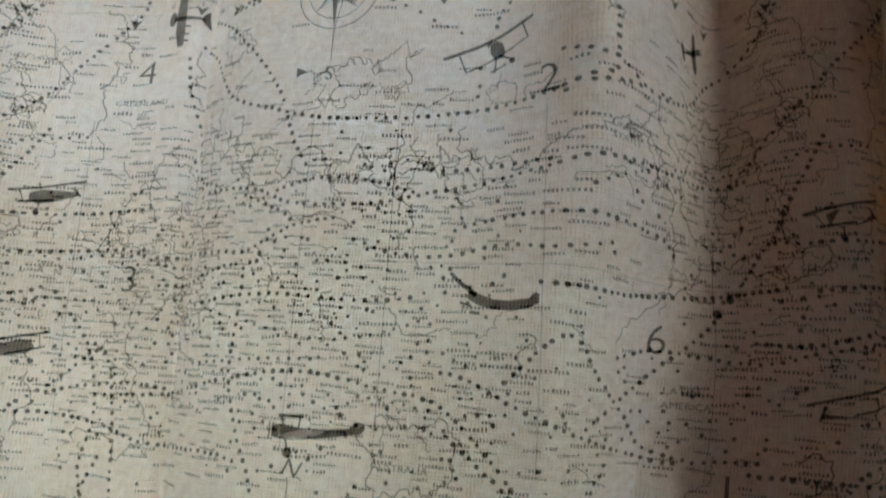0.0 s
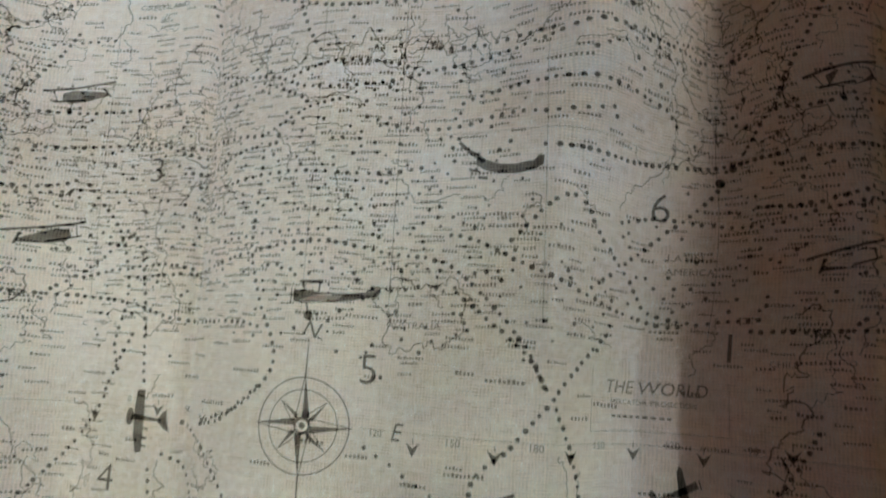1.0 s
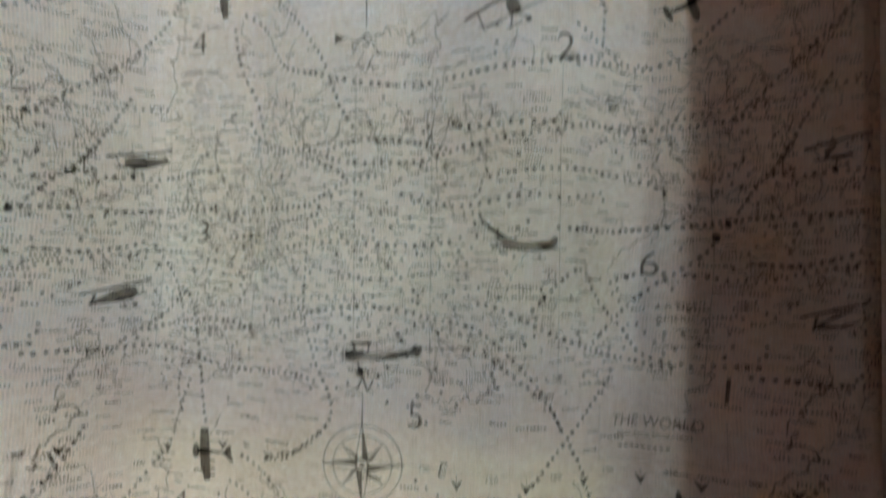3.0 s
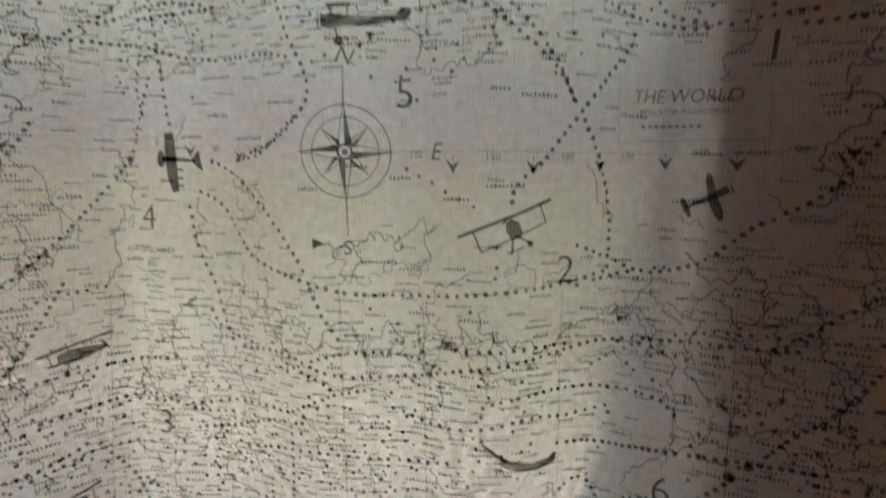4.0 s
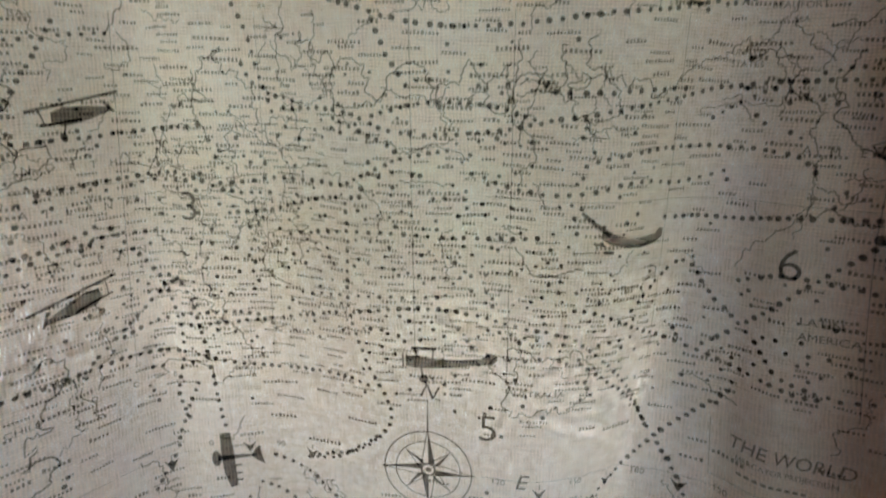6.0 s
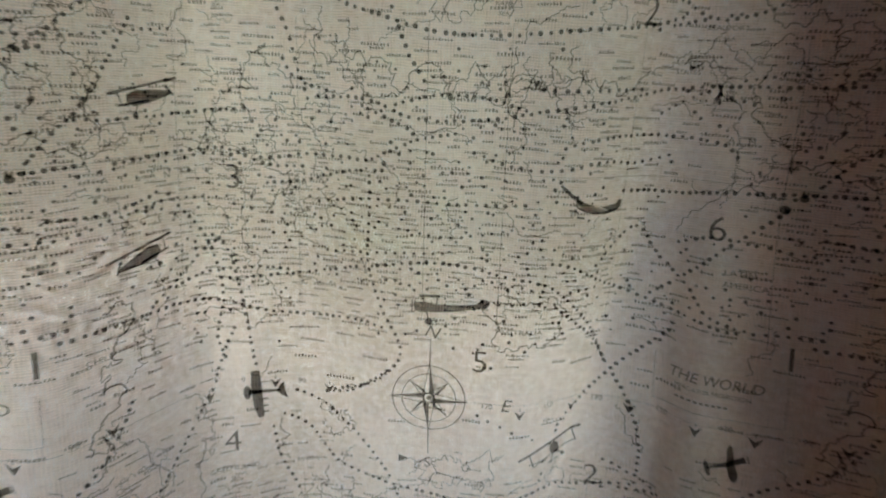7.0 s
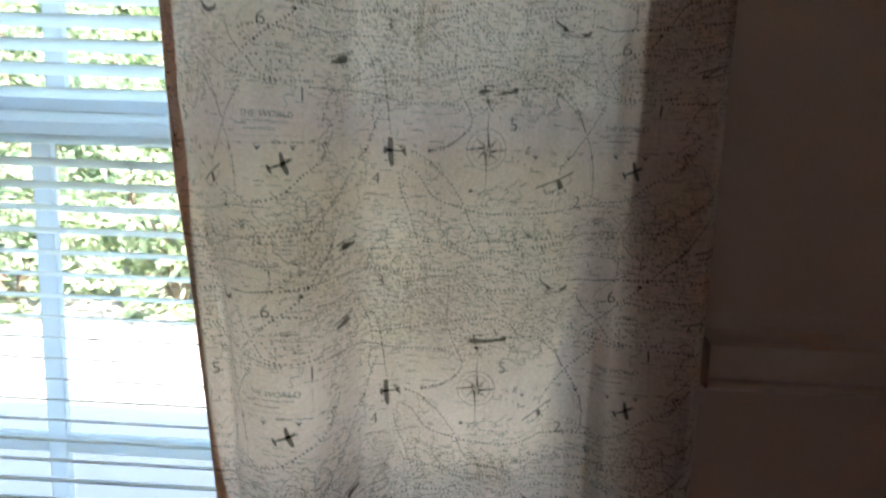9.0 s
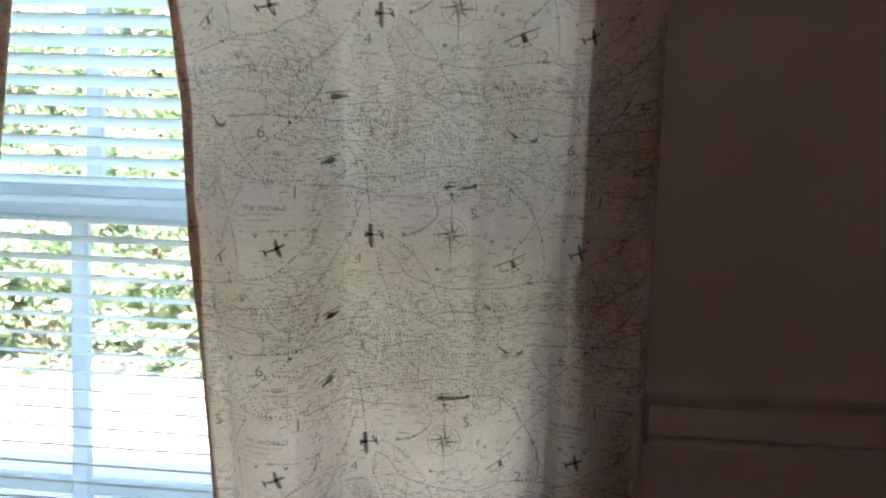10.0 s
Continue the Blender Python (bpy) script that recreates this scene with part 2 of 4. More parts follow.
# chair rail: a long cove, a broad flat, a fine groove, a bead and an undercut foot
RAIL = [(0, 0.972), (-0.0008, 0.966), (-0.0018, 0.961), (-0.0036, 0.957), (-0.0078, 0.954), (-0.0158, 0.952), (-0.0236, 0.951), (-0.0276, 0.948), (-0.0290, 0.942), (-0.0298, 0.930), (-0.0300, 0.9205), (-0.0282, 0.9190), (-0.0243, 0.9185), (-0.0243, 0.9170), (-0.0282, 0.9165), (-0.0304, 0.9145), (-0.0304, 0.9110), (-0.0282, 0.9085), (-0.0093, 0.9080), (-0.0043, 0.9040), (-0.0030, 0.8990), (0, 0.8975)]
tagged(part("chair_rail", extrude_x(RAIL, 0.2025, RX1), TRIM), "tan painted moulded chair rail on the wall", "moulding", kind="structure")
BASE = [(0, 0.13), (-0.006, 0.128), (-0.010, 0.115), (-0.014, 0.105), (-0.015, 0.0), (0, 0.0)]
tagged(part("baseboard", extrude_x(BASE, RX0, RX1), TRIM), "tan painted baseboard", "baseboard", kind="structure")

# ---- the window ----
window = tagged(new("window_1"), "white vinyl double-hung window with grille bars", "window", kind="structure")


def sash(name, y0, y1, z0, z1, top, low, bar_z):
    """One sash: stiles, rails, a cross of grille bars and its panes."""
    bm = bmesh.new()
    x0, x1, st, sr = WX0 + 0.010, WX1 - 0.010, 0.026, 0.036
    for lo, hi in (((x0, y0, z0), (x0 + st, y1, z1)), ((x1 - sr, y0, z0), (x1, y1, z1)), ((x0 + st, y0, z1 - top), (x1 - sr, y1, z1)), ((x0 + st, y0, z0), (x1 - sr, y1, z0 + low))):
        add_box(bm, lo, hi, 0.003)
    frame_ = part(name, bm, VINYL, window)
    ym, mid = (y0 + y1) / 2, -0.4585
    a0, a1, b0, b1 = x0 + st, x1 - sr, z0 + low, z1 - top
    part("grille_bar", box((mid - 0.0105, ym - 0.005, b0), (mid + 0.0105, ym + 0.005, b1), 0.002), VINYL, frame_)
    for lo, hi in ((a0, mid - 0.0105), (mid + 0.0105, a1)):
        part("grille_bar", box((lo, ym - 0.005, bar_z - 0.0105), (hi, ym + 0.005, bar_z + 0.0105), 0.002), VINYL, frame_)
        for c, d in ((b0, bar_z), (bar_z, b1)):
            pane = part("pane", box((lo - 0.004, ym + 0.007, c), (hi + 0.004, ym + 0.010, d)), GLASS, frame_)
            pane.visible_shadow = False
    return frame_


bm = bmesh.new()
for lo, hi in (((WX0, 0.055, WZ0), (WX0 + 0.010, 0.15, WZ1)), ((WX1 - 0.010, 0.055, WZ0), (WX1, 0.15, WZ1)), ((WX0 + 0.012, 0.055, WZ1 - 0.03), (WX1 - 0.012, 0.15, WZ1)), ((WX0 + 0.012, 0.055, WZ0), (WX1 - 0.012, 0.15, WZ0 + 0.03))):
    add_box(bm, lo, hi, 0.002)
# white jamb linings, added unseen to bounce daylight onto the curtain
for x0, x1 in ((WX0, WX0 + 0.004), (WX1 - 0.004, WX1)):
    add_box(bm, (x0, -0.019, WZ0 + 0.003), (x1, 0.054, WZ1))
part("window_frame", bm, VINYL, window)
sash("lower_sash", 0.070, 0.100, WZ0 + 0.03, 1.146, 0.046, 0.040, 0.768)
sash("upper_sash", 0.102, 0.130, 1.108, WZ1 - 0.03, 0.045, 0.046, 1.50)
bm = box((-0.66, 0.072, 1.146), (-0.60, 0.092, 1.152), 0.002)
rod(bm, (-0.628, 0.082, 1.150), (-0.628, 0.082, 1.166), 0.009, 14)
add_box(bm, (-0.634, 0.058, 1.158), (-0.590, 0.070, 1.164), 0.002)
part("sash_lock", bm, VINYL, window, "white cam lock on the meeting rail")
# casing hidden by the curtain, kept white so light bounces behind the cloth
bm = bmesh.new()
for lo, hi in (((WX1, -0.018, WZ0), (WX1 + 0.058, 0.001, WZ1)), ((WX0 - 0.07, -0.022, WZ0), (WX0, 0.001, WZ1)), ((WX0 - 0.07, -0.022, WZ1), (WX1 + 0.058, 0.001, WZ1 + 0.07))):
    add_box(bm, lo, hi, 0.003)
part("casing", bm, VINYL, window, "white painted flat casing")
part("window_sill", box((WX0 - 0.03, -0.03, WZ0 - 0.025), (WX1 + 0.03, 0.055, WZ0 + 0.002), 0.006), VINYL, window)

# ---- the blind ----
PITCH, TILT = 0.0221, radians(22)
blind = tagged(new("window_blind"), "white plastic mini blind with open tilted slats", "blind")
blind.location = (0, 0.035, WZ1)
blind_x = (WX0 + 0.008, WX1 - 0.008)
bm = bmesh.new()
N_ARC = 6
rings = []
for x in blind_x:
    ring = []
    for k in range(N_ARC + 1):
        w = (k / N_ARC - 0.5) * 0.0254
        h = 0.0016 * (1 - (2 * k / N_ARC - 1) ** 2)
        # room-side edge is the higher one
        y, z = w * math.cos(TILT) + h * math.sin(TILT), -w * math.sin(TILT) + h * math.cos(TILT)
        ring.append((x, y, z))
    rings.append(ring)
tops = [[bm.verts.new(p) for p in ring] for ring in rings]
lows = [[bm.verts.new((p[0], p[1], p[2] - 0.0004)) for p in ring] for ring in rings]
for k in range(N_ARC):
    bm.faces.new((tops[0][k], tops[1][k], tops[1][k + 1], tops[0][k + 1]))
    bm.faces.new((lows[0][k + 1], lows[1][k + 1], lows[1][k], lows[0][k]))
for k in (0, N_ARC):
    bm.faces.new((tops[0][k], tops[1][k], lows[1][k], lows[0][k]))
bmesh.ops.recalc_face_normals(bm, faces=bm.faces)
slat_mesh = bpy.data.meshes.new("slat")
bm.to_mesh(slat_mesh)
bm.free()
slat_mesh.polygons.foreach_set("use_smooth", [True] * len(slat_mesh.polygons))
slat_mesh.materials.append(SLAT)
z = 0.927 + PITCH * 43
while z > WZ0 + 0.05:
    if z < WZ1 - 0.05:
        ob = new("slat", slat_mesh)
        ob.parent = blind
        ob.location = (0, 0, z - WZ1)
        ob.rotation_euler = (radians(random.uniform(-1.2, 1.2)), 0, 0)
    z -= PITCH
part("head_rail", box((blind_x[0], -0.018, -0.034), (blind_x[1], 0.018, -0.002), 0.003), VINYL, blind)
part("bottom_rail", box((blind_x[0], -0.013, WZ0 + 0.004 - WZ1), (blind_x[1], 0.013, WZ0 + 0.02 - WZ1), 0.004), VINYL, blind)
for x in (-0.10, -0.90):
    for y in (-0.014, 0.014):
        part("ladder_cord", rod(bmesh.new(), (x, y, WZ0 + 0.01 - WZ1), (x, y, -0.03), 0.0006, 6), CORD, blind)


# ---- the curtains ----
class Drape:
    """A hanging cloth: a table of places over its own coordinates, metres across (s) and height (z)."""

    def __init__(self, s, z, x, y):
        self.s, self.z, self.x, self.y = s, z, x, y

    def place(self, s, z, off=0.0):
        s, z = np.asarray(s, float), np.asarray(z, float)
        u = np.clip((s - self.s[0]) / (self.s[1] - self.s[0]), 0, len(self.s) - 1.001)
        v = np.clip((z - self.z[0]) / (self.z[1] - self.z[0]), 0, len(self.z) - 1.001)
        i, j = u.astype(int), v.astype(int)
        f, g = u - i, v - j
        mixed = lambda t: (t[j, i] * (1 - f) + t[j, i + 1] * f) * (1 - g) + (t[j + 1, i] * (1 - f) + t[j + 1, i + 1] * f) * g
        dx = (self.x[j, i + 1] - self.x[j, i]) * (1 - g) + (self.x[j + 1, i + 1] - self.x[j + 1, i]) * g
        dy = (self.y[j, i + 1] - self.y[j, i]) * (1 - g) + (self.y[j + 1, i + 1] - self.y[j + 1, i]) * g
        n = np.hypot(dx, dy)
        return np.stack([mixed(self.x) + off * dy / n, mixed(self.y) - off * dx / n, z], -1)


# depth of the cloth from the wall at even steps across, near its foot, at mid height and higher up
FOLD_LOW = [-0.0135, -0.0362, -0.0648, -0.0929, -0.1148, -0.1246, -0.1204, -0.1077, -0.0744, -0.0444, -0.0342, -0.0331, -0.0348, -0.0332, -0.0359, -0.0318, -0.0149, 0.0061, -0.0008, -0.0252, -0.0431, -0.0407, -0.0476, -0.0312, -0.007]
FOLD_MID = [-0.0487, -0.0674, -0.0844, -0.1018, -0.1159, -0.125, -0.1227, -0.0885, -0.0622, -0.0495, -0.0462, -0.0509, -0.056, -0.0545, -0.0479, -0.0521, -0.0513, -0.0381, -0.0271, -0.026, -0.0402, -0.039, -0.0483, -0.0284, -0.0104]
FOLD_TOP = [-0.0767, -0.0895, -0.1006, -0.11, -0.1156, -0.1136, -0.1009, -0.073, -0.0648, -0.059, -0.0616, -0.0686, -0.0716, -0.072, -0.0678, -0.0682, -0.0696, -0.0716, -0.0701, -0.0492, -0.0347, -0.0458, -0.0516, -0.0342, -0.0156]


def cubic(table, u):
    i = np.clip(np.floor(u).astype(int), 0, len(table) - 2)
    f = u - i
    at = lambda k: table[np.clip(i + k, 0, len(table) - 1)]
    return (at(-1) * (-.5 * f + f * f - .5 * f ** 3) + at(0) * (1 - 2.5 * f * f + 1.5 * f ** 3) + at(1) * (.5 * f + 2 * f * f - 1.5 * f ** 3) + at(2) * (-.5 * f * f + .5 * f ** 3))


def right_drape():
    zs, ss = np.arange(0.04, 2.061, 0.01), np.arange(-0.340, 0.2281, 0.002)
    q = np.linspace(-0.330, 0.240, 1000)
    folds = [np.array(t) for t in (FOLD_LOW, FOLD_MID, FOLD_TOP)]
    xs, ys = [], []
    for z in zs:
        c = min(max(z, 0.80), 1.5)
        weights = ((c - 1.1) * (c - 1.4) / 0.1375, (c - 0.85) * (c - 1.4) / -0.075, (c - 0.85) * (c - 1.1) / 0.165)
        y = sum(w * cubic(t, np.clip((q + 0.26) / 0.02, -0.8, 24.4)) for w, t in zip(weights, folds))
        y = y + 0.0007 * np.sin(61 * q + 9 * z) * np.sin(17 * z + 23 * q)
        # beside the casing the cloth lies flat, nearer to it higher up, and turns back to the wall at its edge
        near = -0.036 + 0.013 * min(max((z - 0.88) / 0.22, 0), 1)
        flat = np.interp(q, (0.095, 0.122, 0.160, 0.184, 0.193, 0.203, 0.240), (near + 0.004, near, 0.25 * near - 0.032, -0.047, -0.036, -0.008, -0.006))
        mixed = np.clip((q - 0.085) / 0.03, 0, 1) * min(max((1.45 - z) / 0.1, 0), 1)
        y = y * (1 - mixed) + flat * mixed
        y = np.minimum(y, -0.004 - 0.012 * np.clip((q - 0.02) / 0.03, 0, 1) - 0.009 * np.clip((q - 0.085) / 0.03, 0, 1) * (q < 0.19))
        # the free edge curls below mid height
        y = y + min(max((1.14 - z) / 0.2, 0), 1) * (0.017 * np.exp(-((q + 0.205) / 0.011) ** 2) - 0.014 * np.exp(-((q + 0.230) / 0.012) ** 2))
        # the deep fold stands out most at mid height
        y = y - 0.014 * math.exp(-((z - 1.16) / 0.11) ** 2) * np.exp(-((q + 0.145) / 0.030) ** 2)
        # a narrow pleat beside the deep fold
        y = y + min(max((1.42 - z) / 0.2, 0), 1) * (0.011 * np.exp(-((q + 0.100) / 0.011) ** 2) - 0.008 * np.exp(-((q + 0.124) / 0.011) ** 2))
        # the steep flank of the deep fold
        u = (q + 0.113) / 0.013
        y = y + 0.003 * u * np.exp(0.5 - u * u / 2)
        # a pressed crease
        y = y + 0.009 * min(max((z - 1.12) / 0.1, 0), 1) * np.where(q > -0.053, np.exp(-(q + 0.053) / 0.030), np.exp((q + 0.053) / 0.003))
        # the cloth gathers on the rod at the top
        rise = min(max((z - 1.6) / 0.45, 0), 1)
        y = y * (1 - rise) + (-0.085 + 0.018 * np.sin(q * 62)) * rise
        x = np.where(q < 0, q * (1 + 0.28 * (min(max(z, 0.55), 1.7) - 1.1)), q)
        # the free side spreads a little towards its foot
        spread = np.clip((-0.085 - q) / 0.05, 0, 1)
        x = x - spread * (0.008 + 0.007 * np.clip((1.05 - z) / 0.25, 0, 1) * np.clip((-0.17 - q) / 0.05, 0, 1) - 0.008 * np.clip((z - 1.15) / 0.15, 0, 1) * np.clip((-0.19 - q) / 0.04, 0, 1))
        x = x - spread * 0.014 * math.exp(-((z - 1.16) / 0.11) ** 2)
        arc = np.concatenate([[0], np.cumsum(np.hypot(np.diff(x), np.diff(y)))])
        arc -= np.interp(0, x, arc)
        # a little slack is taken up beside the casing, above and below
        slack = 0.008 * max(min(max((z - 1.25) / 0.12, 0), 1), min(max((1.0 - z) / 0.1, 0), 1)) * np.clip((ss - 0.085) / 0.035, 0, 1)
        slack = slack + 0.017 * min(max((z - 1.42) / 0.1, 0), 1) * np.clip((ss - 0.085) / 0.045, 0, 1) + 0.004 * min(max((z - 1.30) / 0.12, 0), 1) * np.exp(-((ss + 0.075) / 0.025) ** 2)
        slack = slack + 0.009 * min(max((1.45 - z) / 0.1, 0), 1) * np.clip((ss - 0.09 - 0.05 * min(max((1.22 - z) / 0.08, 0), 1)) / 0.04, 0, 1)
        # the weave is drawn out over the deep fold
        slack = slack - (0.017 + 0.005 * min(max((z - 1.0) / 0.2, 0), 1)) * np.exp(-((ss + 0.198) / 0.048) ** 2)
        xs.append(np.interp(ss + slack, arc, x)), ys.append(np.interp(ss + slack, arc, y))
    return Drape(ss, zs, np.array(xs), np.array(ys))


def left_drape():
    zs, ss = np.arange(0.04, 2.061, 0.01), np.arange(-0.500, 0.0001, 0.002)
    q = np.linspace(-0.45, 0, 700)
    xs, ys = [], []
    for z in zs:
        c = min(max(z, 0.6), 1.7)
        x = -0.440 - (1.317 - c) * 0.105 + q * (1 + 0.2 * (c - 1.1))
        y = -0.064 + 0.026 * np.sin(q * 58 + 0.3) + 0.008 * np.sin(q * 23 + 2 * z)
        arc = np.concatenate([[0], np.cumsum(np.hypot(np.diff(x), np.diff(y)))])
        arc -= arc[-1]
        xs.append(np.interp(ss, arc, x)), ys.append(np.interp(ss, arc, y))
    return Drape(ss, zs, np.array(xs), np.array(ys))


def sheet(name, drape, s0, s1, z0, z1, off, parent, label=""):
    """A piece of the cloth between s0 and s1, z0 and z1, off metres towards the room."""
    s, z = np.arange(s0, s1 + 1e-6, 0.002), np.arange(z0, z1 + 1e-6, 0.01)
    gs, gz = np.meshgrid(s, z)
    co = drape.place(gs.ravel(), gz.ravel(), off)
    w = len(s)
    faces = [(r * w + c, r * w + c + 1, (r + 1) * w + c + 1, (r + 1) * w + c) for r in range(len(z) - 1) for c in range(w - 1)]
    return mesh_object(name, co, faces, LINEN, parent, label, np.stack([gs.ravel(), gz.ravel()], -1), True)


# ---- the print: one map sheet in millimetres across and up, its compass at the origin ----
TILE_W, TILE_H = 315.0, 208.0
rng = random.Random(7)


class Taken:
    """What is printed already, on a lattice of 1 mm that repeats with the sheet."""

    def __init__(self):
        self.marks, self.cells = {}, set()

    def key(self, x, y):
        return int(x % TILE_W), int(y % TILE_H)

    def free(self, x, y, gap):
        i, j = self.key(x, y)
        return not any((x - p) ** 2 + (y - q) ** 2 < gap * gap for a in range(i - 2, i + 3) for b in range(j - 2, j + 3) for p, q in self.marks.get((a, b), ()))

    def put(self, x, y):
        self.marks.setdefault(self.key(x, y), []).append((x, y))

    def claim(self, x0, y0, x1, y1):
        """Takes a box if nothing is printed in it."""
        want = {self.key(x0 + k * 0.9, y) for k in range(int((x1 - x0) / 0.9) + 1) for y in (y0, (y0 + y1) / 2, y1)}
        if want & self.cells:
            return False
        self.cells |= want
        return True


taken = Taken()


class Print:
    def __init__(self, name, mat, label="", kind=""):
        self.name, self.mat, self.label, self.kind, self.v, self.f = name, mat, label, kind, [], []

    def poly(self, pts):
        n = len(self.v)
        self.v += pts
        self.f.append(tuple(range(n, n + len(pts))))
        return self

    def stroke(self, pts, w, w1=None, step=3.0):
        """A line of width w, or from w to w1, cut into short pieces."""
        w1 = w if w1 is None else w1
        fine = [pts[0]]
        for a, b in zip(pts, pts[1:]):
            k = max(1, math.ceil(math.dist(a, b) / step))
            fine += [(a[0] + (b[0] - a[0]) * i / k, a[1] + (b[1] - a[1]) * i / k) for i in range(1, k + 1)]
        n, m = len(self.v), len(fine)
        for i, p in enumerate(fine):
            a, b = fine[max(i - 1, 0)], fine[min(i + 1, m - 1)]
            d = math.dist(a, b) or 1
            h = (w + (w1 - w) * i / (m - 1)) / 2
            nx, ny = -(b[1] - a[1]) / d * h, (b[0] - a[0]) / d * h
            self.v += [(p[0] + nx, p[1] + ny), (p[0] - nx, p[1] - ny)]
        self.f += [(n + 2 * i, n + 2 * i + 1, n + 2 * i + 3, n + 2 * i + 2) for i in range(m - 1)]
        return self

    def disc(self, x, y, r, n=8, squash=1.0):
        return self.poly([(x + r * math.cos(2 * math.pi * k / n), y + squash * r * math.sin(2 * math.pi * k / n)) for k in range(n)])

    def ring(self, x, y, r, w, n=48):
        return self.stroke([(x + r * math.cos(2 * math.pi * k / n), y + r * math.sin(2 * math.pi * k / n)) for k in range(n + 1)], w)

    def text(self, words, x, y, size, turn=0.0, lean=0.0, thin=0.0, wide=1.0, width=0.0):
        """Lettering centred on x, y; size: the height of a capital; width: stretch to this length."""
        curve = bpy.data.curves.new("lettering", "FONT")
        curve.body, curve.align_x, curve.align_y, curve.resolution_u = words, "CENTER", "CENTER", 3
        curve.size, curve.shear, curve.offset = size / 0.70, lean, -thin
        ob = new("lettering", curve)
        me = bpy.data.meshes.new_from_object(ob.evaluated_get(bpy.context.evaluated_depsgraph_get()))
        co = [v.co.copy() for v in me.vertices]
        if width and co:
            wide = width / (max(c.x for c in co) - min(c.x for c in co))
        n, c, s = len(self.v), math.cos(turn), math.sin(turn)
        self.v += [(x + p.x * wide * c - p.y * s, y + p.x * wide * s + p.y * c) for p in co]
        self.f += [tuple(n + i for i in p.vertices) for p in me.polygons]
        bpy.data.objects.remove(ob), bpy.data.curves.remove(curve), bpy.data.meshes.remove(me)
        return self

    def dots(self, pts, gap=3.3, r=0.72):
        """A dotted route along a smooth line through the points."""
        p = [np.array(q, float) for q in pts]
        p = [2 * p[0] - p[1]] + p + [2 * p[-1] - p[-2]]
        line = []
        for a, b, c, d in zip(p, p[1:], p[2:], p[3:]):
            for f in np.linspace(0, 1, 24, endpoint=False):
                line.append(0.5 * (2 * b + (c - a) * f + (2 * a - 5 * b + 4 * c - d) * f * f + (3 * b - a - 3 * c + d) * f ** 3))
        left = 0.0
        for a, b in zip(line, line[1:]):
            left += float(np.hypot(*(b - a)))
            if left >= gap:
                left -= gap
                x, y = b[0] + rng.uniform(-.2, .2), b[1] + rng.uniform(-.2, .2)
                if taken.free(x, y, 1.9):
                    taken.put(x, y)
                    self.disc(x, y, r * rng.uniform(0.8, 1.12), 6)
        return self

    def coast(self, pts, w=0.44, rough=0.22, depth=4):
        """A coastline: the line through the points, broken up finer and finer."""
        line = [tuple(map(float, q)) for q in pts]
        for k in range(depth):
            out = [line[0]]
            for a, b in zip(line, line[1:]):
                d = math.dist(a, b)
                off = rng.gauss(0, rough) * d
                mx, my = (a[0] + b[0]) / 2, (a[1] + b[1]) / 2
                if d > 1e-6:
                    mx, my = mx - (b[1] - a[1]) / d * off, my + (b[0] - a[0]) / d * off
                out += [(mx, my), b]
            line = out
            if math.dist(line[0], line[1]) < 0.8:
                break
        return self.stroke(line, w, step=9.0)


